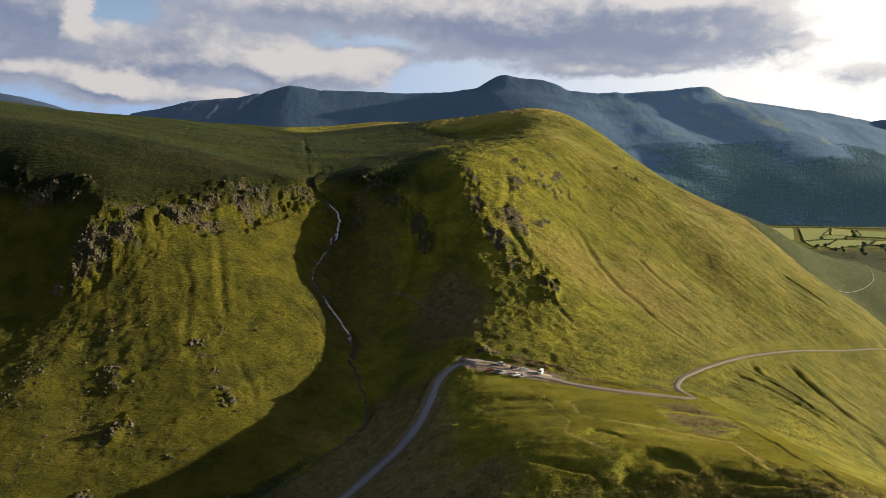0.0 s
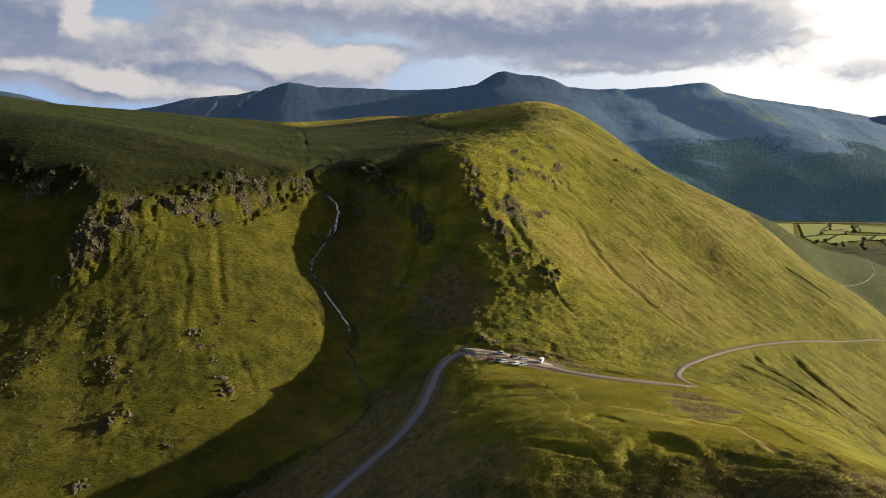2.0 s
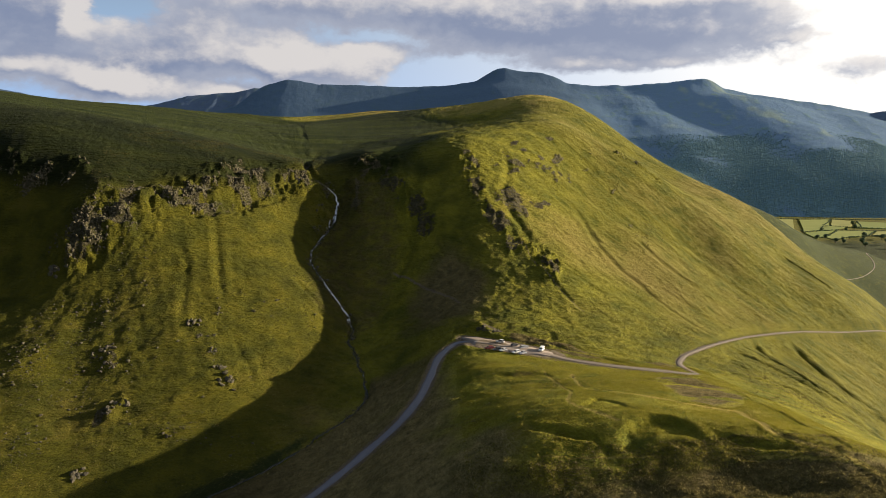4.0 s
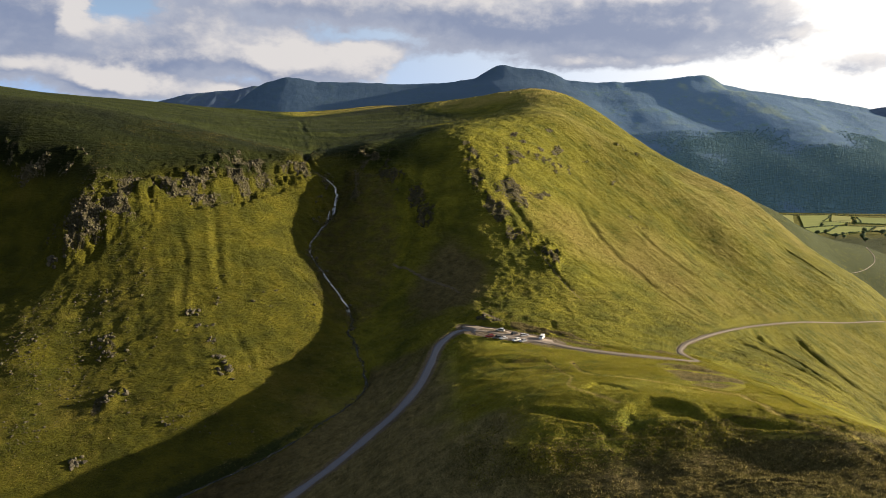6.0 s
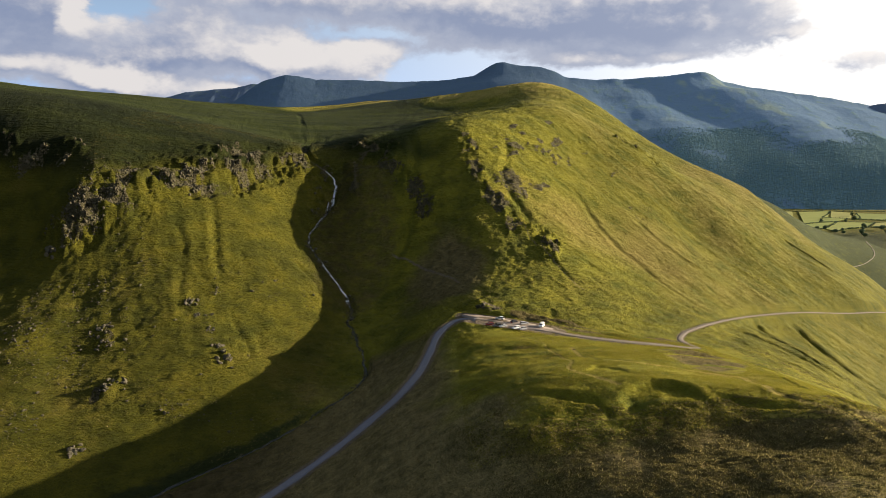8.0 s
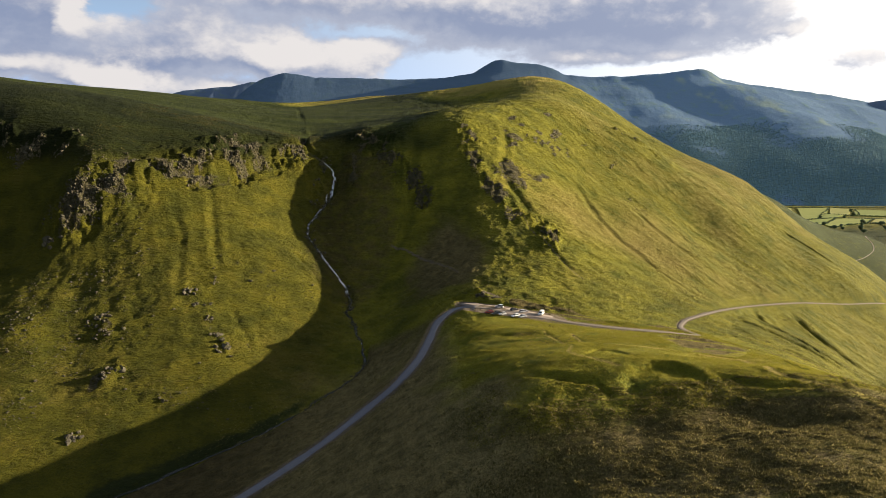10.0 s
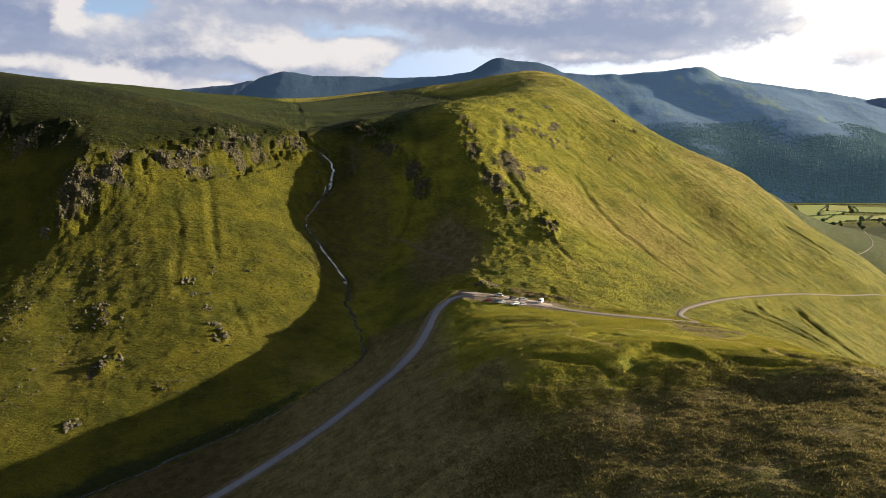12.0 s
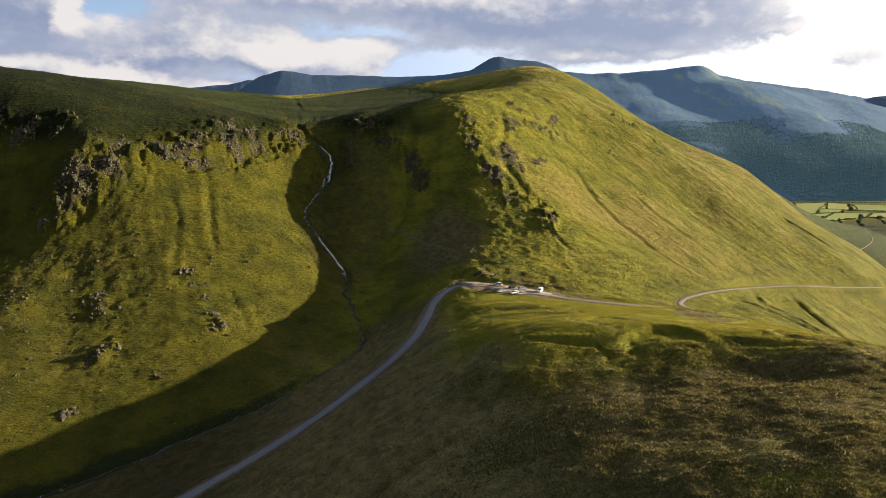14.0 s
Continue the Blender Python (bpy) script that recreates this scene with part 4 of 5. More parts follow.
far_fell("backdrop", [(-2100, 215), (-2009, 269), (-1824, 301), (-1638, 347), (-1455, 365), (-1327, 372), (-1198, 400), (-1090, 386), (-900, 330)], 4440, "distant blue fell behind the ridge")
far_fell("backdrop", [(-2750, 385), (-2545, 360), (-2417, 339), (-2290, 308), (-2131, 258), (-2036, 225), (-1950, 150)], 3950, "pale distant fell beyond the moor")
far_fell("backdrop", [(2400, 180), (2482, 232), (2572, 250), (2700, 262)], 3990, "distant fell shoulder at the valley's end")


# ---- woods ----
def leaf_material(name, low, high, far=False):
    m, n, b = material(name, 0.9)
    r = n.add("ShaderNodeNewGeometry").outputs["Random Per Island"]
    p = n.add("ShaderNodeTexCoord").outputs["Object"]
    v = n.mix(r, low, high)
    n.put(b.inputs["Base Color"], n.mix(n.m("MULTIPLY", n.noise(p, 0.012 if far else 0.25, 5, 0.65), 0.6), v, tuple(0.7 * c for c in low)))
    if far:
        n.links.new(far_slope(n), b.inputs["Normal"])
    return m


# haze blue is put into the leaf colour of the far woods
hazy_wood_leaves = leaf_material("hazy_woodland_leaves", (0.165, 0.285, 0.320), (0.255, 0.380, 0.330), True)
# hedge and tree leaves lightened a little for valley haze
tree_leaves = leaf_material("broadleaf_leaves", (0.050, 0.085, 0.040), (0.095, 0.125, 0.055))


def ico(level):
    bm = bmesh.new()
    bmesh.ops.create_icosphere(bm, subdivisions=level, radius=1.0)
    v = np.array([q.co[:] for q in bm.verts])
    f = np.array([[q.index for q in p.verts] for p in bm.faces])
    bm.free()
    return v, f


def crowd(name, places, sizes, shape, mat, jag=0.35, squash=(1, 1, 1), seed=1, lift=0.4, flat=True):
    """Many small uneven clumps in one mesh."""
    rng = np.random.default_rng(seed)
    v, f = shape
    n, k = len(places), len(v)
    r = 1 + jag * (rng.random((n, k, 1)) - 0.5) * 2
    turn = rng.random(n) * 2 * math.pi
    c, s = np.cos(turn)[:, None], np.sin(turn)[:, None]
    q = v[None] * r * np.asarray(squash)[None, None] * np.asarray(sizes)[:, None, None]
    q = np.stack([q[..., 0] * c - q[..., 1] * s, q[..., 0] * s + q[..., 1] * c, q[..., 2]], -1)
    q = q + np.asarray(places)[:, None]
    q[..., 2] += lift * np.asarray(sizes)[:, None] * squash[2]
    faces = (f[None] + (np.arange(n) * k)[:, None, None]).reshape(-1, f.shape[1])
    me = bpy.data.meshes.new(name)
    me.vertices.add(n * k)
    me.vertices.foreach_set("co", q.astype(np.float32).ravel())
    w = f.shape[1]
    me.loops.add(faces.size)
    me.loops.foreach_set("vertex_index", faces.ravel().astype(np.int32))
    me.polygons.add(len(faces))
    me.polygons.foreach_set("loop_start", (np.arange(len(faces)) * w).astype(np.int32))
    if not flat:
        me.polygons.foreach_set("use_smooth", np.ones(len(faces), bool))
    me.update()
    me.validate()
    me.materials.append(mat)
    return new(name, me)


rng = np.random.default_rng(11)
wx, wy = rng.uniform(650, 2200, 62000), rng.uniform(2652, 3450, 62000)
wz, wm = fell_height(wx, wy)
keep = (wm["wood"] + rng.uniform(-0.75, 0.35, len(wx)) > 0.40) & (wz < 130)
wx, wy, wz = wx[keep], wy[keep], wz[keep]
octa = (np.array([(1, 0, 0), (-1, 0, 0), (0, 1, 0), (0, -1, 0), (0, 0, 1), (0, 0, -1)], float), np.array([(0, 2, 4), (2, 1, 4), (1, 3, 4), (3, 0, 4), (2, 0, 5), (1, 2, 5), (3, 1, 5), (0, 3, 5)]))
tagged(crowd("woodland", np.stack([wx, wy, wz], -1), rng.gamma(4.0, 0.45, len(wx)) + 1.4, octa, hazy_wood_leaves, 0.45, (1, 1, 0.9), 3, 0.3, False), "dark mixed woodland on the lower fell side", "woodland", kind="stuff")

# ---- valley floor: fields, walls, trees, a lane ----
field_mats = []
for i, (lo, hi) in enumerate((((0.16, 0.19, 0.035), (0.24, 0.26, 0.06)), ((0.20, 0.21, 0.05), (0.28, 0.28, 0.08)), ((0.13, 0.17, 0.03), (0.20, 0.23, 0.05)))):
    m, n, b = material("hay_meadow", 0.95)
    p = n.add("ShaderNodeTexCoord").outputs["Object"]
    n.put(b.inputs["Base Color"], n.mix(n.noise(p, 0.02, 5, 0.6), lo, hi))
    field_mats.append(m)
FIELDS = [
    [(1255, 2290), (1420, 2640), (1548, 2652), (1440, 2470), (1335, 2335)],
    [(1556, 2650), (1612, 2592), (1492, 2428), (1440, 2455)],
    [(1618, 2588), (1800, 2520), (1690, 2370), (1500, 2415)],
    [(1400, 2345), (1520, 2326), (1420, 2215), (1268, 2135), (1272, 2190)],
    [(1530, 2328), (1680, 2350), (1600, 2215), (1445, 2222)],
    [(1250, 2280), (1330, 2325), (1390, 2345), (1262, 2195), (1225, 2160)],
    [(1700, 2365), (1900, 2480), (1900, 2300), (1640, 2230)],
    [(1130, 2330), (1240, 2330), (1400, 2650), (1230, 2660)],
    [(1425, 2475), (1480, 2430), (1395, 2355), (1345, 2345)],
]
wall_mat = plain("drystone", (0.10, 0.095, 0.085), 0.95, vary=0.35, scale=0.3)
for i, ring in enumerate(FIELDS):
    bm = bmesh.new()
    top = [bm.verts.new((x, y, -222.6 + 0.002 * (y - 2400))) for x, y in ring]
    low = [bm.verts.new((x, y, -229.0)) for x, y in ring]
    bm.faces.new(top)
    for j in range(len(ring)):
        k = (j + 1) % len(ring)
        bm.faces.new((top[j], low[j], low[k], top[k]))
    bmesh.ops.recalc_face_normals(bm, faces=bm.faces)
    tagged(part("field", bm, field_mats[i % 3]), "bright yellow-green hay field on the valley floor", "field", "valley fields", "structure")


def hedge_line(pts, half, tall, seed):
    p = along([(x, y, 0) for x, y in pts], 7)
    r = np.random.default_rng(seed)
    q = np.column_stack([p[:, 0] + r.normal(0, 1.2, len(p)), p[:, 1] + r.normal(0, 1.2, len(p)), np.full(len(p), -223.0)])
    return crowd("hedge", q, r.uniform(0.7, 1.25, len(q)) * half, ico(1), tree_leaves, 0.35, (1, 1, tall / half), seed, 0.3)


HEDGES = [
    [(1425, 2480), (1490, 2560), (1552, 2652)], [(1335, 2338), (1440, 2462), (1500, 2421), (1620, 2590)], [(1252, 2290), (1335, 2335), (1400, 2350)],
    [(1400, 2350), (1524, 2327), (1690, 2360)], [(1500, 2420), (1690, 2368)], [(1420, 2210), (1524, 2327)], [(1230, 2165), (1265, 2190), (1400, 2345)],
    [(1230, 2660), (1420, 2662), (1620, 2660), (1850, 2640)], [(1260, 2130), (1420, 2212), (1600, 2212), (1700, 2230)],
]
for i, pts in enumerate(HEDGES):
    tagged(hedge_line(pts, 2.6, 2.4, 20 + i), "dark hedge with small trees along a field edge", "hedge", "field hedges")


def tree(x, y, z, size, seed):
    r = np.random.default_rng(seed)
    root = new("tree")
    root.location = (x, y, z)
    bm = bmesh.new()
    bmesh.ops.create_cone(bm, cap_ends=True, segments=7, radius1=0.07 * size, radius2=0.03 * size, depth=0.6 * size, matrix=Matrix.Translation((0, 0, 0.3 * size)))
    for k in range(4):
        a = k * 1.7 + seed
        bmesh.ops.create_cone(bm, cap_ends=True, segments=5, radius1=0.03 * size, radius2=0.01 * size, depth=0.45 * size,
                              matrix=pose(0.13 * size * math.cos(a), 0.13 * size * math.sin(a), 0.58 * size) @ pose(0, 0, 0, 0, 40, math.degrees(a)))
    part("trunk", bm, bark, root)
    n = 26
    d = r.normal(size=(n, 3))
    d /= np.linalg.norm(d, axis=1)[:, None]
    q = d * (r.random((n, 1)) ** 0.4) * np.array([0.42, 0.42, 0.34]) * size + np.array([0, 0, 0.68 * size])
    crown = crowd("crown", q, r.uniform(0.12, 0.2, n) * size, ico(1), tree_leaves, 0.4, (1, 1, 0.85), seed, 0.0)
    crown.parent = root
    return tagged(root, "dark green broadleaf tree on the valley floor", "tree", "valley trees")


bark = plain("bark", (0.06, 0.05, 0.04), 0.95, vary=0.3, scale=2.0)
tr = np.random.default_rng(5)
spots = [(1250, 2160), (1290, 2130), (1330, 2165), (1360, 2150), (1400, 2180), (1440, 2170), (1480, 2185), (1520, 2160), (1330, 2090), (1400, 2090), (1470, 2090), (1540, 2100),
         (1420, 2345), (1480, 2385), (1550, 2500), (1345, 2345), (1262, 2290), (1300, 2060), (1380, 2030), (1450, 2040), (1520, 2040), (1280, 2010), (1360, 1970), (1440, 1980),
         (1600, 2200), (1580, 2140), (1230, 2085), (1210, 2150), (1260, 2060), (1500, 2130), (1420, 2130), (1560, 2060)]
for i, (x, y) in enumerate(spots):
    tree(x + tr.uniform(-12, 12), y + tr.uniform(-12, 12), -224.5, tr.uniform(10, 18), 100 + i)

LANE = [(900, 1290), (818, 1240), (772, 1200), (752, 1150), (724, 1100), (673, 1040), (622, 1000), (575, 955)]
lane_line = along(with_height(LANE), 6.0)
lane_line[:, 2] = ground_height(lane_line[:, 0], lane_line[:, 1])[0] + 0.6
tagged(road_ribbon("road", ease_heights(lane_line, 4), 0.55, brown_tarmac), "pale lane winding through the valley bottom", "road", kind="structure")


# ---- stones ----
def stone_material():
    m, n, b = material("grey_fell_stone", 0.95)
    p = n.add("ShaderNodeTexCoord").outputs["Object"]
    r = n.add("ShaderNodeNewGeometry").outputs["Random Per Island"]
    v = n.mix(n.noise(p, 1.1, 6, 0.7), (0.024, 0.022, 0.013), (0.105, 0.092, 0.054))
    v = n.mix(n.m("MULTIPLY", r, 0.5), v, (0.10, 0.088, 0.068))
    lichen = n.step(n.noise(p, 0.7, 4, 0.6), 0.56, 0.68)
    n.put(b.inputs["Base Color"], n.mix(lichen, v, (0.10, 0.105, 0.035)))
    bumped(n, b, n.noise(p, 2.0, 6, 0.75), 0.9, 0.4)
    return m


stone = stone_material()


def boulder(x, y, size, seed, label):
    r = np.random.default_rng(seed)
    bm = bmesh.new()
    bmesh.ops.create_icosphere(bm, subdivisions=3, radius=1.0)
    cuts = [(Vector(r.normal(size=3)).normalized(), r.uniform(0.45, 0.8)) for _ in range(14)]
    for v in bm.verts:
        for nrm, lim in cuts:
            over = v.co.dot(nrm) - lim
            if over > 0:
                v.co -= nrm * over * 0.92
        v.co += Vector(r.normal(0, 0.018, 3))
        v.co.x *= 1.25
        v.co.z *= 0.85
    bmesh.ops.scale(bm, vec=(size, size, size), verts=bm.verts)
    ob = part("boulder", bm, stone, None, "", False)
    z = float(ground_height(np.array([x]), np.array([y]))[0][0])
    ob.matrix_world = pose(x, y, z + 0.10 * size, r.uniform(-12, 12), r.uniform(-12, 12), r.uniform(0, 360))
    return tagged(ob, label, "boulder", "fell side boulders")


BOULDERS = [(-158, 272, 1.6), (-155, 275, 1.2), (-105, 328, 1.2), (-156, 306, 1.1), (-127, 296, 1.3), (-129, 297, 1.0),
            (-100, 401, 1.2), (-110, 386.5, 1.3), (-106, 396, 0.9), (-125, 361, 1.2), (-128, 359, 1.0), (-174, 346, 1.1), (-180, 337, 1.0), (-187, 300, 0.9), (-150, 345, 0.9), (-118, 320, 0.8), (-100, 340, 0.8),
            (-160, 330, 0.9), (-190, 345, 0.9), (-197, 372, 0.9), (-168, 372, 0.9), (-141, 350, 0.9), (-120, 344, 0.7), (-146, 300, 0.8), (33, 290, 0.5), (20, 232, 0.4), (58, 282, 0.5)]
for i, (x, y, s) in enumerate(BOULDERS):
    boulder(x, y, s, 300 + i, "weathered grey boulder lying on the grassy slope")


def outcrop(x, y, wide, seed):
    """Ragged ribs of bedrock that break through the turf."""
    r = np.random.default_rng(seed)
    n = int(r.integers(9, 13))
    root = new("rock_outcrop")
    root.location = (x, y, float(ground_height(np.array([x]), np.array([y]))[0][0]))
    px, py = x + r.normal(0, 0.42, n) * wide, y + r.normal(0, 0.30, n) * wide
    pz = ground_height(px, py)[0]
    for i in range(n):
        k = wide * r.uniform(0.16, 0.36)
        bm = bmesh.new()
        bmesh.ops.create_icosphere(bm, subdivisions=2, radius=1.0, matrix=Matrix.Diagonal((1.3 * k, 0.75 * k, 1.0 * k, 1)))
        for _ in range(9):
            side, lim = Vector(r.normal(size=3)).normalized(), k * r.uniform(0.42, 0.72)
            for v in bm.verts:
                over = v.co.dot(side) - lim
                if over > 0:
                    v.co -= side * over
        for v in bm.verts:
            v.co += Vector(r.normal(0, 0.03 * k, 3))
        piece = part("rock", bm, stone, root)
        piece.matrix_local = pose(px[i] - x, py[i] - y, pz[i] - root.location.z + 0.02 * k, r.uniform(-30, 30), r.uniform(-30, 30), r.uniform(0, 360))
    return tagged(root, "ragged grey bedrock breaking through the grassy slope", "rock", "fell side outcrops")


OUTCROPS = [(-111, 334, 6.5), (-116, 340, 4.0), (-154, 310, 5.0), (-158, 304, 3.5), (-139, 366, 4.5), (-132, 358, 3.5), (-156, 271, 4.0), (-176, 341, 5.0), (-171, 331, 3.5), (-226, 391, 6.0), (-219, 396, 4.5), (-122, 349, 3.5), (-128, 378, 3.0), (24, 361, 3.5), (30, 357, 3.0)]
for i, (x, y, s) in enumerate(OUTCROPS):
    outcrop(x, y, s, 700 + i)


def blocks(level=1):
    v, f = ico(level)
    v = np.sign(v) * np.abs(v) ** 0.6
    return v / np.abs(v).max(), f


def scatter(n, x0, x1, y0, y1, test, seed):
    r = np.random.default_rng(seed)
    x, y = r.uniform(x0, x1, n), r.uniform(y0, y1, n)
    h, rock = ground_height(x, y)
    k = test(x, y, h, rock, r)
    return np.stack([x[k], y[k], h[k]], -1), r


# broken rock on the crags
spots, r = scatter(90000, -300, -84, 400, 560, lambda x, y, h, rock, r: rock > 0.55 + 0.4 * r.random(len(x)), 71)
spots = spots[:2600]
tagged(crowd("crag_rock", spots, np.minimum(r.gamma(1.4, 0.26, len(spots)) + 0.15, 0.95), blocks(), stone, 0.42, (1.1, 0.7, 1.0), 72, -0.35), "broken grey rock of the crags", "rock", kind="stuff")
# scree below the crag
spots, r = scatter(30000, -225, -70, 262, 440, lambda x, y, h, rock, r: (fbm(x, y, 30, 3, seed=33) + 0.25 * smooth(x, -130, -190) > 0.12 + 0.9 * r.random(len(x)) ** 0.5), 73)
spots = spots[:1500]
tagged(crowd("scree", spots, r.gamma(1.3, 0.11, len(spots)) + 0.10, blocks(), stone, 0.3, (1.2, 1, 0.8), 74, 0.2), "small grey stones scattered over the grass slope", "stones", kind="stuff")
# stones in the beck
bl = along(beck, 1.0)
bl = bl[bl[:, 1] < 560]
r = np.random.default_rng(75)
pick = r.integers(0, len(bl), 900)
out_by = np.interp(bl[pick, 1], [300, 420], [0.8, 2.0])
bx, by = bl[pick, 0] + r.normal(0, 1, 900) * out_by, bl[pick, 1] + r.normal(0, 1, 900) * out_by
tagged(crowd("beck_stones", np.stack([bx, by, ground_height(bx, by)[0]], -1), (r.gamma(1.6, 0.2, 900) + 0.15) * np.interp(by, [300, 420], [0.45, 1.0]), blocks(), stone, 0.3, (1.1, 1, 0.8), 76, 0.25), "wet grey stones along the stream bed", "stones", kind="stuff")


# ---- tussocks of rough grass ----
def tussock_material(name, low, high, tip):
    m, n, b = material(name, 0.95)
    r = n.add("ShaderNodeNewGeometry").outputs["Random Per Island"]
    v = n.mix(r, low, high)
    v = n.mix(n.step(r, 0.70, 0.92), v, tip)
    n.put(b.inputs["Base Color"], v)
    # thin blades let the low sun through
    thin = n.add("ShaderNodeBsdfTranslucent")
    n.put(thin.inputs["Color"], v)
    both = n.add("ShaderNodeMixShader")
    both.inputs[0].default_value = 0.5
    n.links.new(b.outputs[0], both.inputs[1])
    n.links.new(thin.outputs[0], both.inputs[2])
    n.links.new(both.outputs[0], n.nodes["Material Output"].inputs["Surface"])
    return m


tuft_mat = tussock_material("rough_grass", (0.072, 0.066, 0.020), (0.165, 0.140, 0.042), (0.37, 0.31, 0.13))


def tuft_shape():
    """A ragged clump of six leaning blades."""
    v, f = [], []
    for i in range(6):
        a = i * math.pi / 3
        k = len(v)
        v += [(0.30 * math.cos(a - 1.1), 0.30 * math.sin(a - 1.1), -0.1), (0.30 * math.cos(a + 1.1), 0.30 * math.sin(a + 1.1), -0.1), (1.0 * math.cos(a), 1.0 * math.sin(a), 0.95 - 0.25 * (i % 2))]
        f.append((k, k + 1, k + 2))
    return np.array(v, float), np.array(f)


spots, r = scatter(260000, -60, 130, 95, 262, lambda x, y, h, rock, r: (np.abs(x) < 0.72 * y) & (fbm(x, y, 12, 3, seed=35) + 0.5 * smooth(y, 250, 170) > 0.75 * r.random(len(x)) - 0.05) & (near_line(x, y, pass_road[::4])[0] > 3.2) & (smooth(x + 26 * fbm(x, y, 24, 3, seed=34), -8, 34) + 0.05 > r.random(len(x))) & ((x < 20) | (y < 192 + 18 * fbm(x, y, 20, 2, seed=38))), 81)
spots = spots[:85000]
tagged(crowd("rough_grass", spots, r.gamma(3.0, 0.06, len(spots)) + 0.10, tuft_shape(), tuft_mat, 0.35, (1, 1, 0.85), 82, 0.0), "tussocks of rough olive and straw coloured hill grass", "grass", kind="stuff")
spots, r = scatter(150000, -230, 260, 262, 560, lambda x, y, h, rock, r: (fbm(x, y, 22, 3, seed=36) > 0.9 * r.random(len(x)) - 0.25) & (near_line(x, y, pass_road[::4])[0] > 2.3) & (near_line(x, y, far_road[::4])[0] > 1.9) & (np.hypot((x - 36) / 27, (y - 337 + 0.45 * (x - 36)) / 7) > 1), 83)
spots = spots[:56000]
tagged(crowd("rough_grass", spots, r.gamma(3.0, 0.07, len(spots)) + 0.10, tuft_shape(), tuft_mat, 0.35, (1, 1, 0.8), 84, 0.0), "tussocks of rough hill grass on the slopes round the pass", "grass", kind="stuff")


long_mat = tussock_material("long_grass", (0.172, 0.174, 0.015), (0.280, 0.250, 0.034), (0.36, 0.30, 0.08))


def blade_shape():
    v, f = [], []
    for i in range(4):
        a = i * math.pi / 2 + 0.4
        k = len(v)
        v += [(0.42 * math.cos(a - 1.3), 0.42 * math.sin(a - 1.3), -0.15), (0.42 * math.cos(a + 1.3), 0.42 * math.sin(a + 1.3), -0.15), (0.7 * math.cos(a), 0.7 * math.sin(a), 1.0 - 0.3 * (i % 2))]
        f.append((k, k + 1, k + 2))
    return np.array(v, float), np.array(f)


spots, r = scatter(190000, 8, 135, 175, 326, lambda x, y, h, rock, r: (fbm(x, y, 14, 3, seed=37) + 0.45 > 0.7 * r.random(len(x))) & (near_line(x, y, pass_road[::4])[0] > 2.6) & (np.hypot((x - 36) / 27, (y - 337 + 0.45 * (x - 36)) / 8) > 1) & (np.hypot((x - 103) / 15, (y - 258 - 0.3 * (x - 103)) / 30) > 1) & (np.minimum(near_line(x, y, TRACKS[0][0])[0], near_line(x, y, TRACKS[1][0])[0]) > 1.1), 85)
spots = spots[:90000]
tagged(crowd("long_grass", spots, r.gamma(3.0, 0.04, len(spots)) + 0.08, blade_shape(), long_mat, 0.3, (1, 1, 0.95), 86, 0.0), "long pale yellow-green grass on the knoll", "grass", kind="stuff")


# ---- parked vehicles ----
glass = plain("dark_car_glass", (0.02, 0.022, 0.025), 0.08, 0.0, 0.6, 0.1)
rubber = plain("tyre_rubber", (0.025, 0.025, 0.026), 0.85)
alloy = plain("wheel_alloy", (0.45, 0.45, 0.46), 0.35, 0.9)
lamp_white = plain("headlamp_lens", (0.75, 0.76, 0.78), 0.1)
lamp_red = plain("tail_lamp_lens", (0.45, 0.02, 0.02), 0.15)
trim = plain("black_trim", (0.03, 0.03, 0.03), 0.6)
PAINTS = {"white": (0.80, 0.80, 0.78), "silver": (0.46, 0.47, 0.49), "grey": (0.14, 0.145, 0.155), "red": (0.22, 0.03, 0.03), "black": (0.03, 0.032, 0.036), "blue": (0.04, 0.06, 0.13)}
paints = {k: plain("car_paint_" + k, c, 0.22, 0.0, 0.6, 0.04) for k, c in PAINTS.items()}


def loft(bm, profile, widths):
    """A closed side profile (x, z) drawn out across y, narrower where widths says so."""
    a = [bm.verts.new((x, -w, z)) for (x, z), w in zip(profile, widths)]
    b = [bm.verts.new((x, w, z)) for (x, z), w in zip(profile, widths)]
    bm.faces.new(a[::-1])
    bm.faces.new(b)
    for i in range(len(a)):
        j = (i + 1) % len(a)
        bm.faces.new((a[i], a[j], b[j], b[i]))
    bmesh.ops.recalc_face_normals(bm, faces=bm.faces)
    bmesh.ops.bevel(bm, geom=[e for e in bm.edges], offset=0.05, segments=2, affect="EDGES", clamp_overlap=True)


def box(bm, sx, sy, sz, m):
    bmesh.ops.create_cube(bm, size=1, matrix=m @ Matrix.Diagonal((sx, sy, sz, 1)))


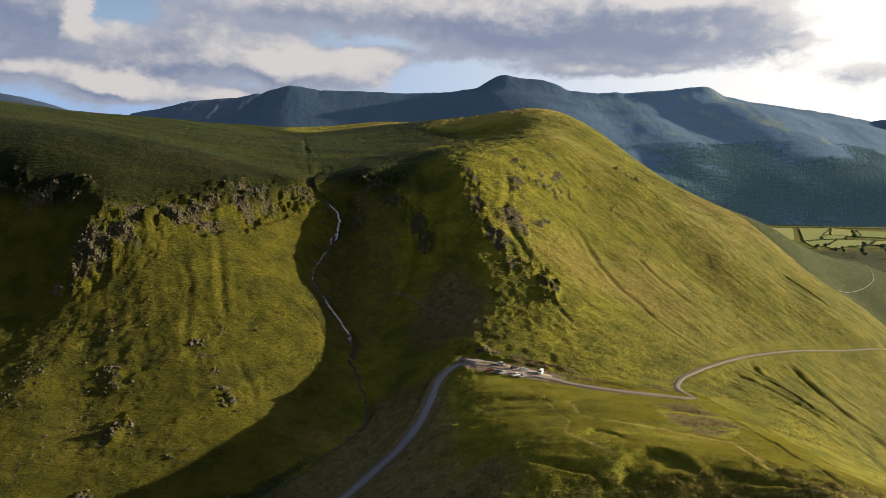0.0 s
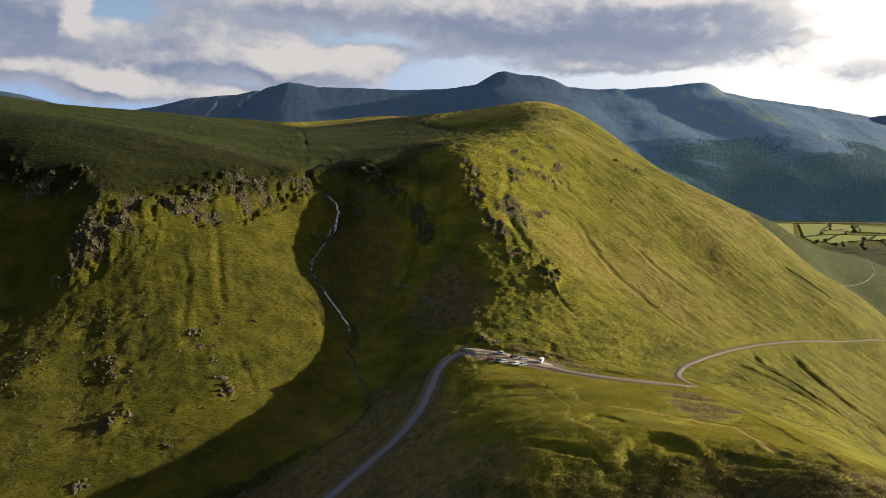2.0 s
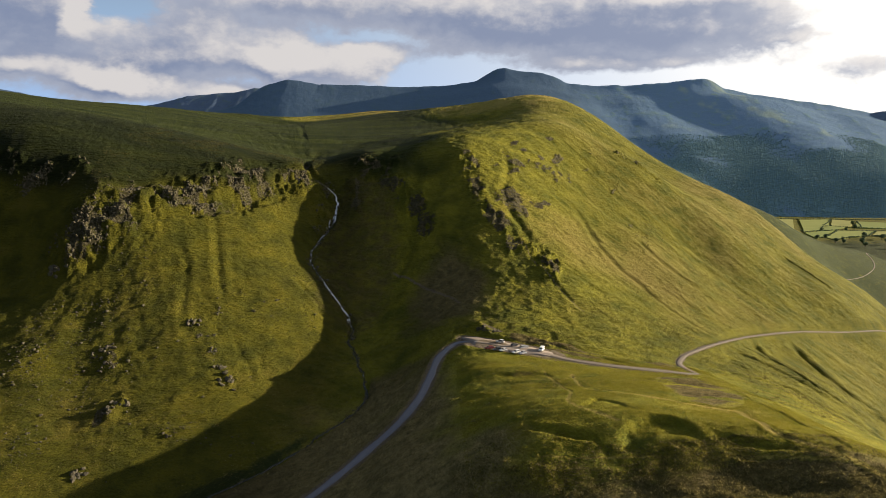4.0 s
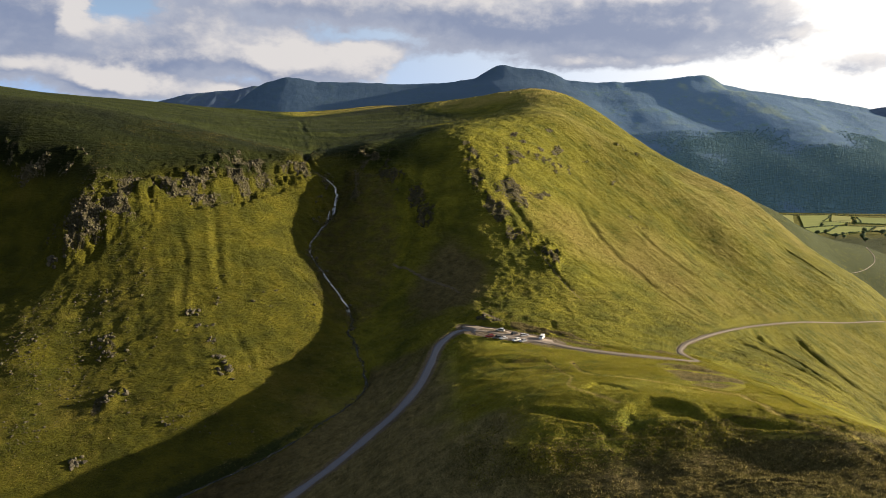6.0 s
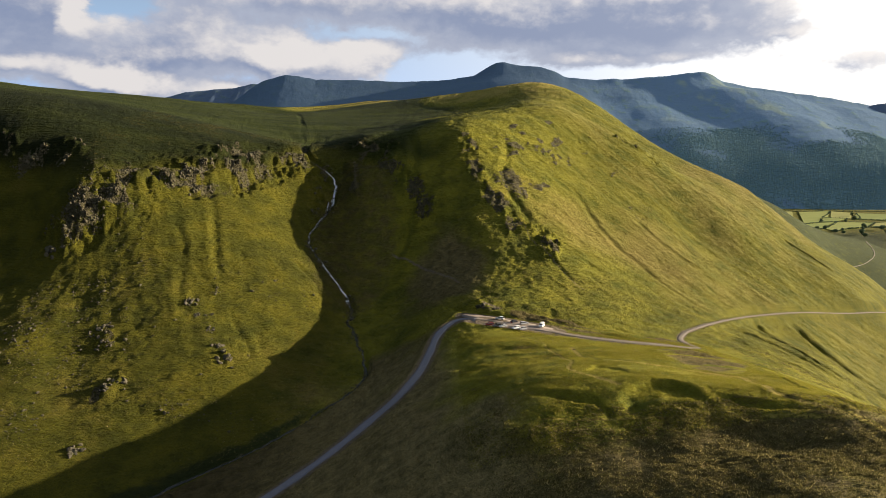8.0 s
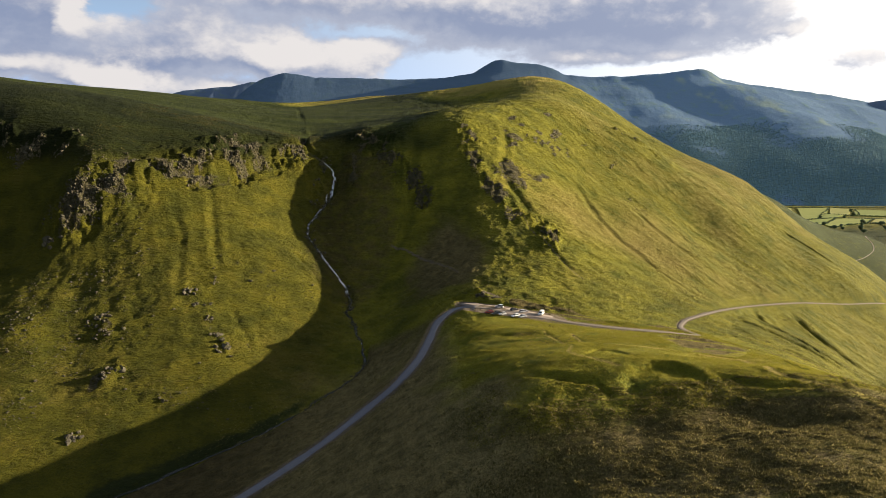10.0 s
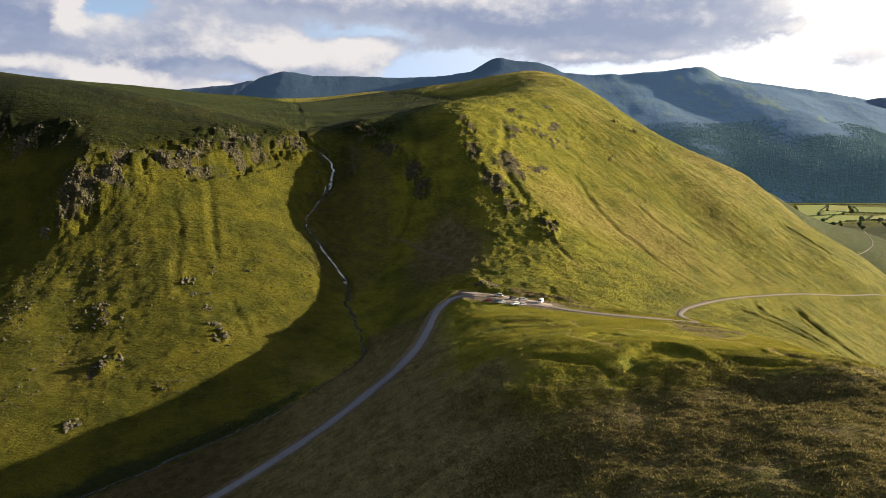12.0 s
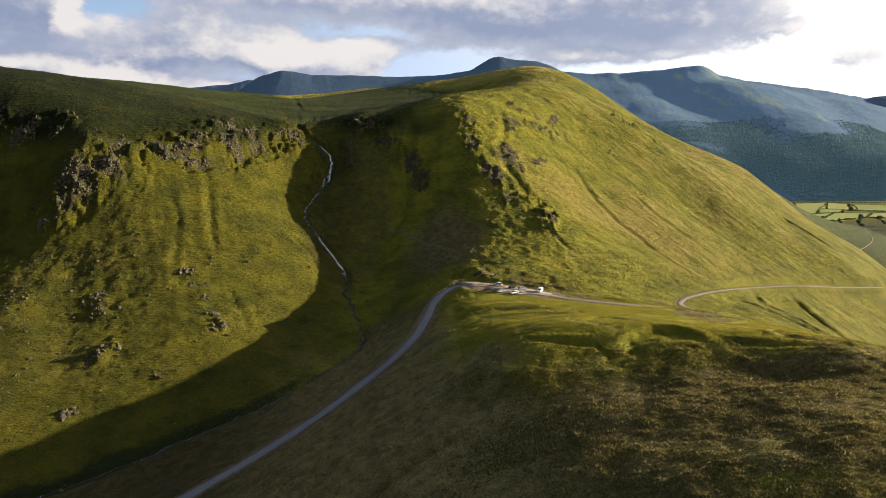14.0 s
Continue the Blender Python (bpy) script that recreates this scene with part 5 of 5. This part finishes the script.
def car(kind, paint):
    root = new({"van": "camper_van"}.get(kind, "car"))
    length, width = {"hatch": (4.0, 1.75), "estate": (4.6, 1.8), "suv": (4.5, 1.85), "van": (4.9, 1.9)}[kind]
    tall = {"hatch": 1.48, "estate": 1.5, "suv": 1.68, "van": 2.02}[kind]
    l, w = length / 2, width / 2
    belt = 0.92 if kind != "van" else 1.25
    bm = bmesh.new()
    if kind == "van":
        prof = [(-l, 0.35), (-l, tall - 0.2), (-l + 0.15, tall), (l - 1.5, tall), (l - 1.25, tall - 0.1), (l - 0.75, 1.3), (l - 0.1, 1.05), (l, 0.75), (l, 0.35)]
        wid = [w, w * 0.95, w * 0.88, w * 0.86, w * 0.88, w, w * 0.95, w * 0.94, w * 0.96]
    else:
        prof = [(-l, 0.40), (-l, 0.85), (-l + 0.1, belt), (l - 1.15, belt), (l - 0.25, 0.80), (l, 0.65), (l, 0.32), (-l + 0.1, 0.28)]
        wid = [w * 0.95, w * 0.95, w, w, w * 0.92, w * 0.9, w * 0.92, w * 0.95]
    loft(bm, prof, wid)
    part("body", bm, paints[paint], root, "", False)
    if kind != "van":
        back = {"hatch": 0.25, "estate": 0.15, "suv": 0.18}[kind]
        bm = bmesh.new()
        loft(bm, [(-l + back, belt - 0.02), (-l + back + 0.35, tall - 0.06), (l - 2.0, tall - 0.08), (l - 1.2, belt - 0.02)], [w * 0.94, w * 0.78, w * 0.78, w * 0.94])
        part("window", bm, glass, root, "dark tinted glass house")
        bm = bmesh.new()
        loft(bm, [(-l + back + 0.3, tall - 0.09), (-l + back + 0.42, tall), (l - 2.1, tall), (l - 1.95, tall - 0.1)], [w * 0.8, w * 0.72, w * 0.72, w * 0.8])
        part("roof", bm, paints[paint], root)
        for sy in (-1, 1):
            for px in (l - 1.55, 0.0, -l + 0.75):
                bm = bmesh.new()
                box(bm, 0.09, 0.04, tall - belt, pose(px + (0.18 if px > 0.3 else 0), sy * w * 0.87, (tall + belt) / 2, sy * 16, -26 if px > 0.3 else 0))
                part("pillar", bm, paints[paint], root)
    else:
        for sx, lx, lz in ((l - 1.0, 0.05, 0.85),):
            bm = bmesh.new()
            box(bm, 0.04, width * 0.82, 0.72, pose(l - 0.98, 0, 1.6, 0, -37))
            part("windscreen", bm, glass, root, "dark windscreen")
        for sy in (-1, 1):
            for cx, lx in ((l - 1.75, 0.85), (0.0, 1.2), (-l + 1.0, 1.1)):
                bm = bmesh.new()
                box(bm, lx, 0.03, 0.55, pose(cx, sy * w * 0.95, 1.5, sy * 5))
                part("window", bm, glass, root, "dark side window")
    for sx, mat, nm in ((1, lamp_white, "headlamp"), (-1, lamp_red, "tail_lamp")):
        for sy in (-1, 1):
            bm = bmesh.new()
            box(bm, 0.08, 0.34, 0.16, pose(sx * (l - 0.015), sy * w * 0.68, 0.72))
            bmesh.ops.bevel(bm, geom=bm.edges[:], offset=0.03, segments=2, affect="EDGES")
            part(nm, bm, mat, root)
    for sx in (1, -1):
        bm = bmesh.new()
        box(bm, 0.12, width * 0.9, 0.2, pose(sx * l * 0.985, 0, 0.42))
        bmesh.ops.bevel(bm, geom=bm.edges[:], offset=0.04, segments=2, affect="EDGES")
        part("bumper", bm, trim if kind == "suv" else paints[paint], root)
    for sy in (-1, 1):
        bm = bmesh.new()
        box(bm, 0.14, 0.2, 0.13, pose(l - 1.35, sy * (w + 0.06), belt + 0.08))
        bmesh.ops.bevel(bm, geom=bm.edges[:], offset=0.04, segments=2, affect="EDGES")
        part("wing_mirror", bm, paints[paint], root)
        for sx in (1, -1):
            bm = bmesh.new()
            bmesh.ops.create_cone(bm, cap_ends=True, segments=20, radius1=0.33, radius2=0.33, depth=0.22, matrix=pose(sx * (l - 0.85), sy * (w - 0.09), 0.33, 90))
            bmesh.ops.bevel(bm, geom=[e for e in bm.edges if len(e.link_faces) == 2 and e.calc_face_angle(0) > 1], offset=0.04, segments=2, affect="EDGES")
            wheel = part("tyre", bm, rubber, root)
            bm = bmesh.new()
            bmesh.ops.create_cone(bm, cap_ends=True, segments=16, radius1=0.21, radius2=0.19, depth=0.03, matrix=pose(sx * (l - 0.85), sy * (w + 0.025), 0.33, 90 * -sy))
            part("rim", bm, alloy, wheel)
    return root


CARS = [  # kind, paint, x, y, heading, label
    ("van", "white", 52, 336, 245, "white camper van parked on the gravel"),
    ("hatch", "white", 32, 332.5, 200, "white hatchback parked at the edge of the gravel"),
    ("estate", "white", 38.3, 330.3, 215, "white estate car parked beside the grass"),
    ("hatch", "silver", 41.5, 329.2, 205, "small silver car parked beside the grass"),
    ("suv", "white", 31.5, 345.5, 160, "white off-road car parked against the bank"),
    ("estate", "silver", 43.5, 339.2, 20, "silver estate car parked against the bank"),
    ("hatch", "black", 38.6, 341.0, 30, "black hatchback parked against the bank"),
    ("estate", "red", 25.3, 335.6, 195, "dark red estate car parked at the edge of the gravel"),
    ("suv", "grey", 29.0, 333.6, 190, "dark grey off-road car parked at the edge of the gravel"),
]
for kind, paint, x, y, turn, label in CARS:
    z = float(ground_height(np.array([x]), np.array([y - 2.6]))[0][0])
    ob = car(kind, paint)
    ob.matrix_world = pose(x, y - 2.6, z + 0.14, 0, 0, turn)
    tagged(ob, label, "van" if kind == "van" else "car", "parked vehicles")
